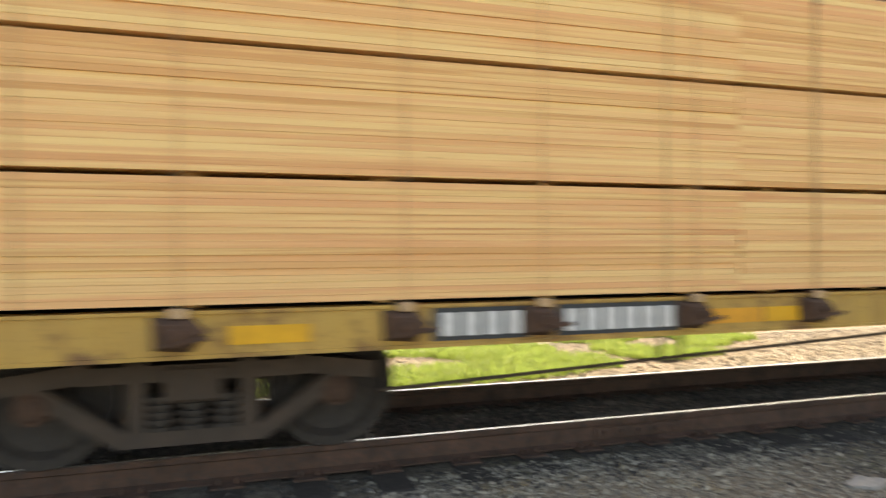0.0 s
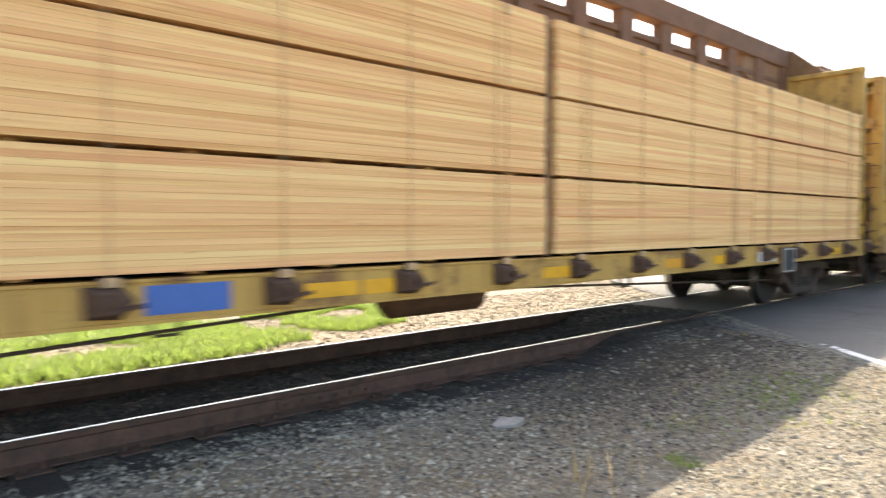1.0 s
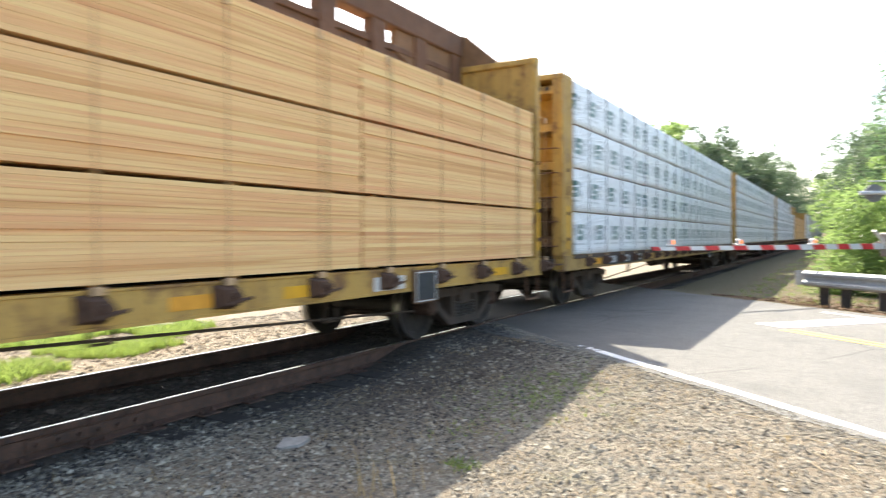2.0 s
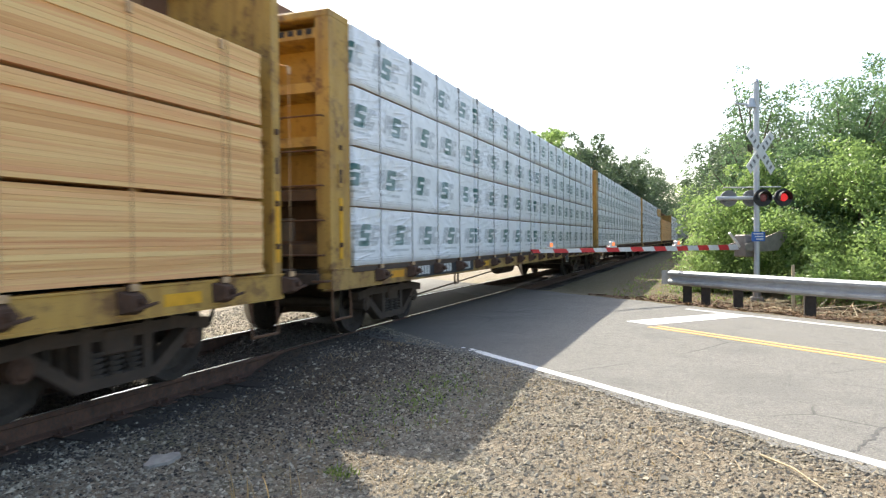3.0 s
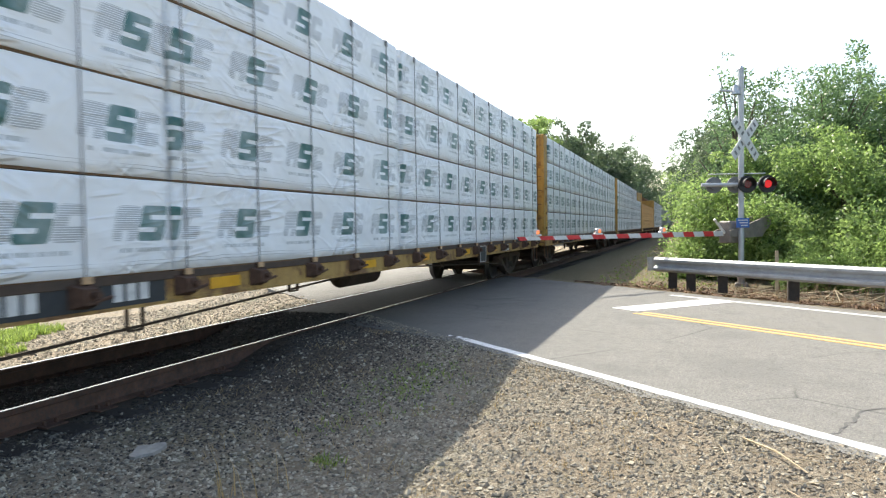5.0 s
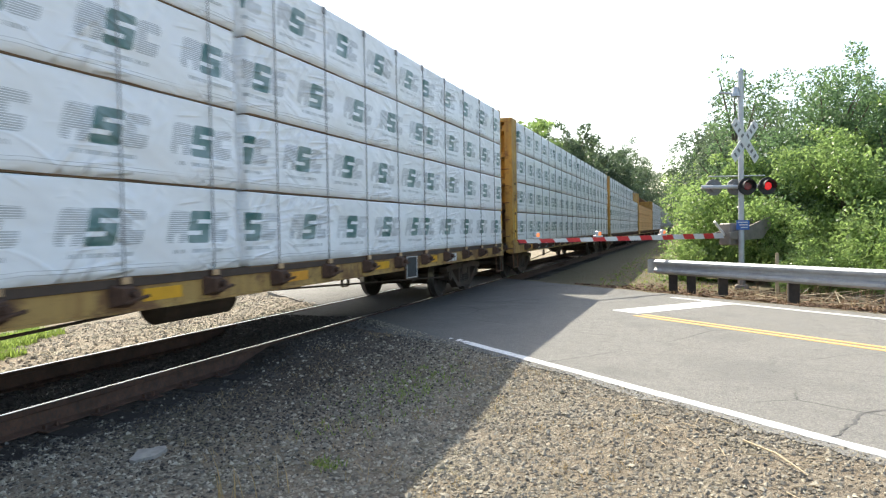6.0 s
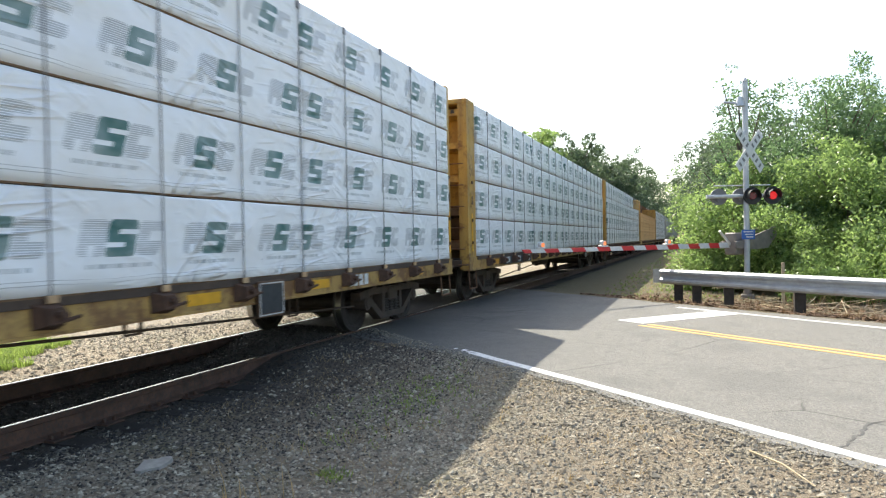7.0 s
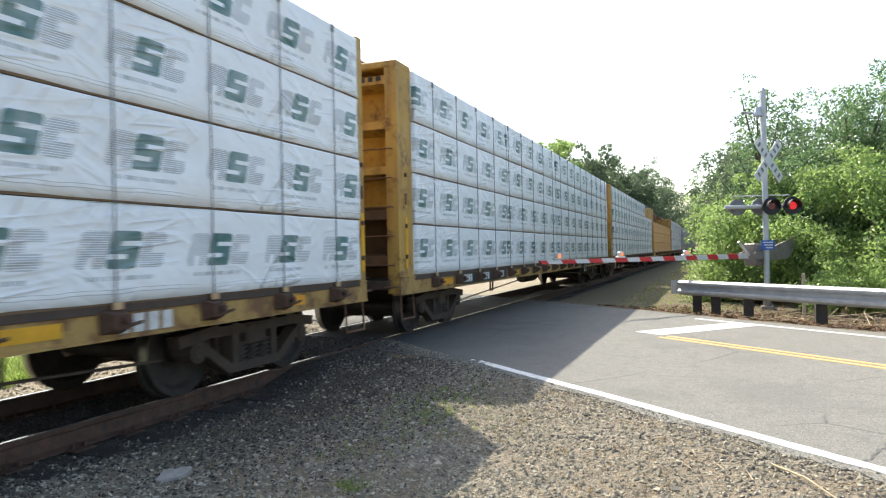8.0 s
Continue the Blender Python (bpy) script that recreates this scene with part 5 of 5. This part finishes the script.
def build_plants():
    bright, dark = "leafy green roadside tree with sunlit leaves", "darker green tree in the distance"
    spec = [  # x, y, height, width, leaves, size, material
        (21.5, -5.9, 4.0, 2.9, 22000, 0.055, M_LEAF_A), (22.6, -8.4, 5.7, 4.6, 34000, 0.055, M_LEAF_C), (20.4, -8.4, 4.0, 3.4, 26000, 0.052, M_LEAF_A),
        (19.0, -10.6, 3.8, 3.6, 26000, 0.05, M_LEAF_A), (22.0, -11.0, 4.9, 4.6, 26000, 0.055, M_LEAF_C), (26.5, -6.6, 6.0, 4.0, 22000, 0.06, M_LEAF_B),
        (18.0, -12.6, 3.9, 4.2, 24000, 0.05, M_LEAF_A), (25.5, -9.9, 5.9, 4.2, 20000, 0.065, M_LEAF_B), (19.9, -6.9, 2.4, 2.6, 16000, 0.046, M_LEAF_A),
        (20.6, -9.6, 4.5, 4.0, 26000, 0.052, M_LEAF_A), (17.6, -9.6, 2.2, 2.6, 16000, 0.045, M_LEAF_A), (20.9, -5.0, 1.5, 1.7, 9000, 0.04, M_LEAF_A),
        (24.3, -6.2, 6.9, 2.6, 7000, 0.06, M_LEAF_C), (24.0, -8.4, 6.5, 4.2, 20000, 0.06, M_LEAF_C), (24.6, -10.6, 5.7, 3.6, 13000, 0.06, M_LEAF_C),
        (18.4, -8.7, 1.7, 2.5, 14000, 0.042, M_LEAF_A), (17.0, -10.4, 1.9, 2.8, 14000, 0.042, M_LEAF_A), (19.4, -7.7, 1.9, 2.3, 14000, 0.042, M_LEAF_A),
        # low bushes added to deepen the shade under the trees
        (17.4, -7.6, 1.0, 1.7, 8000, 0.038, M_LEAF_A), (16.4, -9.4, 1.3, 2.2, 12000, 0.04, M_LEAF_A), (15.9, -10.8, 1.5, 2.6, 12000, 0.04, M_LEAF_A),
        (33.0, -6.7, 7.4, 4.6, 14000, 0.09, M_LEAF_B), (42.0, -6.7, 7.4, 5.0, 12000, 0.11, M_LEAF_A), (54.0, -6.9, 8.2, 6.0, 12000, 0.14, M_LEAF_B),
    ]
    for i, (x, y, h, w, n, s, m) in enumerate(spec):
        tree("roadside_tree" if h > 3.5 else "bush", bright if m is M_LEAF_A else "dark green roadside tree", x, y, h, w, 40 + i, m, n, s, 0.06, "tree" if h > 3.5 else "bush")
    far = [(62, 8.6, 11.2, 7.5), (68, 6.9, 11.6, 7.0), (74, 6.3, 10.8, 7.5), (82, 6.4, 10.9, 7.5), (90, 6.0, 11.2, 8.0), (98, 6.2, 11.6, 8.0), (108, 6.0, 12.4, 9.0), (120, 5.6, 13.4, 9.5),
           (132, 5.4, 14.0, 10.0), (148, 5.2, 14.5, 11.0), (70, -7.2, 9.4, 7.0), (88, -7.2, 10.6, 8.0), (112, -7.2, 12.0, 9.0), (150, -7.6, 14.0, 12.0), (182, -3.5, 16.0, 14.0), (200, 9.0, 17.0, 18.0)]
    for i, (x, y, h, w) in enumerate(far):
        tree("distant_tree", dark, x, y, h * 1.07, w, 80 + i, M_LEAF_A if i == 0 else M_LEAF_B, 20000, 0.18, 0.08)


def blades(name, spots, label, material, rng, h0, h1, w=0.006, category="grass", per=1, lean0=0.05, lean1=0.5):
    verts, faces = [], []
    for x, y in spots:
        z = ground_height(x, y) - 0.01
        for _ in range(per):
            a, lean, h = rng.uniform(0, math.tau), rng.uniform(lean0, lean1), rng.uniform(h0, h1)
            px, py = x + rng.uniform(-0.03, 0.03), y + rng.uniform(-0.03, 0.03)
            dx, dy = math.cos(a), math.sin(a)
            k = len(verts)
            sx, sy = -dy * w, dx * w
            verts += [(px - sx, py - sy, z), (px + sx, py + sy, z), (px + dx * h * lean * 0.4 + sx * 0.8, py + dy * h * lean * 0.4 + sy * 0.8, z + h * 0.6),
                      (px + dx * h * lean * 0.4 - sx * 0.8, py + dy * h * lean * 0.4 - sy * 0.8, z + h * 0.6), (px + dx * h * lean, py + dy * h * lean, z + h)]
            faces += [(k, k + 1, k + 2, k + 3), (k + 3, k + 2, k + 4)]
    ob = sheet(name, verts, faces, material)
    return tagged(ob, label, category, kind="stuff")


def build_grass():
    rng = random.Random(21)
    spots = []
    while len(spots) < 8500:
        x, y = rng.uniform(-2.0, 9.8), rng.uniform(2.3, 6.2)
        lim = 2.3 + max(0.0, x - 4.0) * 0.30
        if y > lim and noise.noise((x * 0.8, y * 0.9, 7.0)) > -0.25 + max(0, x - 5) * 0.1:
            spots.append((x, y))
    blades("grass", spots, "bright green grass and weeds beyond the track", M_GRASS, rng, 0.04, 0.17, 0.006, per=9, lean0=0.1, lean1=0.9)
    spots = []
    while len(spots) < 800:
        x, y = rng.uniform(2.2, 9.2), rng.uniform(-4.6, -0.7)
        if x * ACROSS.x + y * ACROSS.y < ASPHALT[0] - 0.05 and noise.noise((x * 1.1, y * 1.1, 3.0)) > 0.0:
            spots.append((x, y))
    blades("dry_grass", spots, "sparse dry straw-coloured weeds on the gravel", M_STRAW, rng, 0.02, 0.07, 0.0025, per=3, lean0=0.8, lean1=2.4)
    spots = [(4.74 + rng.gauss(0, 0.05), -2.66 + rng.gauss(0, 0.05)) for _ in range(30)] + [(5.6 + rng.gauss(0, 0.25), -2.35 + rng.gauss(0, 0.2)) for _ in range(20)] + \
            [(6.66 + rng.gauss(0, 0.55), -2.43 + rng.gauss(0, 0.3)) for _ in range(230)]
    blades("green_weed", spots, "small green weeds on the gravel shoulder", M_GRASS, rng, 0.02, 0.06, 0.005, per=3, lean0=0.4, lean1=1.4)
    spots = [(4.0 + rng.gauss(0, 0.13), -2.58 + rng.gauss(0, 0.10)) for _ in range(14)]
    blades("grass_stalk", spots, "tall dry grass stalks on the shoulder", M_STRAW, rng, 0.16, 0.36, 0.0045, per=1)
    spots = []
    while len(spots) < 500:
        s, n = rng.uniform(-6, 8), rng.gauss(ASPHALT[1] + 0.5, 0.25)
        p = road_at(s, n)
        if n > ASPHALT[1]:
            spots.append((p.x, p.y))
    blades("dry_grass", spots, "dry brown grass and litter along the road verge", M_BRUSH, rng, 0.03, 0.12, 0.006, per=4)
    spots = []
    while len(spots) < 1500:
        x, y = rng.uniform(17.0, 60), rng.uniform(-6.0, -2.4)
        if x * ACROSS.x + y * ACROSS.y > ASPHALT[1] + 0.6:
            spots.append((x, y))
    blades("dry_grass", [(x + 0.3, y - 0.2) for x, y in spots[:600]], "dry grass beside the track", M_STRAW, rng, 0.03, 0.09, 0.006, per=4, lean0=0.3, lean1=1.4)
    blades("verge_grass", spots, "rough green and dry grass beside the track", M_GRASS, rng, 0.03, 0.10, 0.007, per=4, lean0=0.3, lean1=1.2)


def build_brush():
    """Dead stalks, fallen leaves and sticks under the trees behind the guardrail."""
    rng = random.Random(33)
    spots = []
    while len(spots) < 420:
        p = road_at(rng.uniform(-8, 7), rng.uniform(ASPHALT[1] + 1.1, ASPHALT[1] + 3.6))
        spots.append((p.x, p.y))
    blades("dead_brush", spots, "dead brown brush and stalks behind the guardrail", M_BRUSH, rng, 0.08, 0.38, 0.005, category="brush", per=3, lean0=0.2, lean1=1.6)
    verts, faces = [], []
    for _ in range(15000):
        n = ASPHALT[1] + 0.18 + abs(rng.gauss(0, 1.5))
        p = road_at(rng.uniform(-9, 10), n)
        z = ground_height(p.x, p.y) + rng.uniform(0.004, 0.03)
        a, r, tilt = rng.uniform(0, math.tau), rng.uniform(0.02, 0.055), rng.uniform(-0.02, 0.02)
        c, s = math.cos(a) * r, math.sin(a) * r
        k = len(verts)
        verts += [(p.x - c, p.y - s, z), (p.x + s * 0.5, p.y - c * 0.5, z + tilt), (p.x + c, p.y + s, z + 0.006), (p.x - s * 0.5, p.y + c * 0.5, z - tilt + 0.004)]
        faces.append((k, k + 1, k + 2, k + 3))
    tagged(sheet("leaf_litter", verts, faces, M_LITTER), "brown fallen leaves under the roadside trees", "leaf litter", kind="stuff")
    bm = bm_new()
    for _ in range(170):
        p = road_at(rng.uniform(-8, 6), rng.uniform(ASPHALT[1] + 0.8, ASPHALT[1] + 3.2))
        z, a, length = ground_height(p.x, p.y), rng.uniform(0, math.tau), rng.uniform(0.25, 1.1)
        rod(bm, (p.x, p.y, z + rng.uniform(0.01, 0.12)), (p.x + math.cos(a) * length, p.y + math.sin(a) * length, z + rng.uniform(0.02, 0.3)), rng.uniform(0.006, 0.014), 0.004, 5)
    tagged(part("fallen_sticks", bm, M_STRAW_WOOD), "pale dead sticks lying in the brush", "sticks", kind="stuff")
    # straw scraps on the near shoulder by the edge line
    bm = bm_new()
    for _ in range(46):
        p = road_at(rng.uniform(-2.5, 3.2), ASPHALT[0] - 0.05 - abs(rng.gauss(0, 0.4)))
        z, a, length = ground_height(p.x, p.y) + 0.015, rng.uniform(0, math.tau), rng.uniform(0.06, 0.2)
        rod(bm, (p.x, p.y, z), (p.x + math.cos(a) * length, p.y + math.sin(a) * length, z + rng.uniform(0, 0.02)), 0.004, 0.002, 5)
    tagged(part("straw_scraps", bm, M_STRAW_WOOD), "pale straw scraps on the shoulder gravel", "straw", kind="stuff")


def build_stones():
    """Loose ballast and shoulder gravel: joined small stones."""
    rng = np.random.default_rng(3)
    base = np.array([(1, 0, 0), (-1, 0, 0), (0, 1, 0), (0, -1, 0), (0, 0, 1), (0, 0, -0.6)], float)
    tri = np.array([(0, 2, 4), (2, 1, 4), (1, 3, 4), (3, 0, 4), (2, 0, 5), (1, 2, 5), (3, 1, 5), (0, 3, 5)])

    def scatter(name, label, spots, lo, hi, lift=0.0, material=None):
        n = len(spots)
        size = rng.uniform(lo, hi, n) * rng.uniform(0.6, 1.0, n)
        v = base[None] * rng.uniform(0.6, 1.15, (n, 6, 1)) + rng.normal(size=(n, 6, 3)) * 0.16
        a = rng.uniform(0, math.tau, n)
        c, s = np.cos(a), np.sin(a)
        x = v[:, :, 0] * c[:, None] - v[:, :, 1] * s[:, None]
        y = v[:, :, 0] * s[:, None] + v[:, :, 1] * c[:, None]
        z = v[:, :, 2] * 0.7
        out = np.stack([x, y, z], 2) * size[:, None, None]
        ground = np.array([ground_height(px, py) for px, py in spots]) + size * 0.15 + lift
        out += np.concatenate([spots, ground[:, None]], 1)[:, None]
        faces = (tri[None] + np.arange(n)[:, None, None] * 6).reshape(-1, 3)
        ob = sheet(name, out.reshape(-1, 3).tolist(), faces.tolist(), material or M_STONE)
        tagged(ob, label, "gravel", kind="stuff")

    def keep(p):
        n = p[:, 0] * ACROSS.x + p[:, 1] * ACROSS.y
        return p[(n < ASPHALT[0] + 0.1) | (n > ASPHALT[1] + 0.1)]

    near = np.stack([rng.uniform(1.6, 9.0, 64000), rng.uniform(-6.4, -0.25, 64000)], 1)
    near = keep(near)
    blackish = rng.uniform(0, 1, len(near)) < np.clip((near[:, 1] + 2.9) / 1.6, 0.0, 1.0) * np.clip((near[:, 0] - 3.4) / 2.2, 0.12, 0.9)
    scatter("shoulder_gravel", "loose grey gravel on the shoulder beside the track", near[~blackish], 0.006, 0.024)
    scatter("shoulder_gravel", "blackish gravel on the shoulder close to the rail", near[blackish], 0.006, 0.022, 0.0, M_STONE_DARK)
    big = np.stack([rng.uniform(1.0, 9.0, 2000), rng.uniform(-6.4, -0.3, 2000)], 1)
    scatter("shoulder_gravel", "larger scattered stones on the shoulder", keep(big), 0.015, 0.038)
    mid = np.stack([rng.uniform(-2.0, 10.5, 15000), rng.uniform(0.05, 1.45, 15000)], 1)
    scatter("ballast", "dark crushed ballast between the rails", keep(mid), 0.015, 0.036, 0.012, M_STONE_DARK)
    side = np.stack([rng.uniform(-2.0, 10.5, 3600), rng.uniform(-0.85, -0.08, 3600)], 1)
    scatter("ballast", "crushed ballast along the near rail", keep(side), 0.015, 0.032, 0.0, M_STONE_DARK)
    far = np.stack([rng.uniform(-2.0, 20.0, 16000), rng.uniform(1.6, 5.5, 16000)], 1)
    edge = np.array([tuple(road_at(a, b)) for a, b in zip(rng.uniform(-6, 7, 4200), rng.normal(7.84, 0.10, 4200))])
    scatter("edge_gravel", "fine gravel spilt along the road edge", edge[(edge @ np.array(ACROSS)) < EDGE_NEAR - 0.07], 0.006, 0.016, 0.008)
    scatter("ballast", "pale crushed ballast beyond the track", keep(far), 0.018, 0.042)


def build_small():
    flat = thing("flat_stone", "flat pale stone lying in the gravel", "stone", at=pose(4.56, -1.40, ground_height(4.56, -1.4)))
    bm = bm_new()
    outline = [(0.16 * math.cos(a) * (1 + 0.6 * noise.noise((math.cos(a) * 2, math.sin(a) * 2, 0))), 0.085 * math.sin(a) * (1 + 0.7 * noise.noise((math.cos(a) * 3, math.sin(a) * 3, 5)))) for a in np.linspace(0, math.tau, 14, endpoint=False)]
    prism(bm, outline, -0.03, 0.022, "z")
    part("stone", bm, plain("pale_concrete_stone", (0.38, 0.355, 0.32), 0.9, dirt=0.4, scale=15), flat)
    stick = thing("stick", "thin dry stick on the gravel by the road", "stick", at=pose(5.55, -5.15, ground_height(5.55, -5.15) + 0.02, 0, 0, 208))
    bm = bm_new()
    rod(bm, (0, 0, 0.0), (0.30, 0.02, 0.012), 0.008, 0.007, 6)
    rod(bm, (0.30, 0.02, 0.012), (0.62, -0.01, 0.0), 0.007, 0.004, 6)
    part("twig", bm, M_STRAW_WOOD, stick)


build_ground()
build_road()
build_cracks()
build_train()
build_signal()
build_guardrail()
build_plants()
build_grass()
build_brush()
build_small()
build_track()
build_stones()


# ------------------------------------------------------------------ movement
def motions():
    """The train rolls past at a steady pace; the wheels turn with it."""
    times = [0.0, 2.0, 4.0, 6.0, 8.0]
    starts = [START + (k - 1) * PITCH for k in range(len(CARS))]
    for k, (car, wheels) in enumerate(CARS):
        walk(car, [(t, pose(starts[k] - SPEED * t, TRACK_Y, 0)) for t in times])
        for n, w in enumerate(wheels):
            home = w.matrix_basis.translation.copy()
            walk(w, [(t, pose(home.x, home.y, home.z, 0, -math.degrees(SPEED * t / 0.42), 0)) for t in np.arange(0, 8.01, 0.1333).tolist() + [8.0]])
    for ob, m, k in CARRIED:
        walk(ob, [(t, pose(starts[k] - SPEED * t, TRACK_Y, 0) @ m) for t in times])


motions()
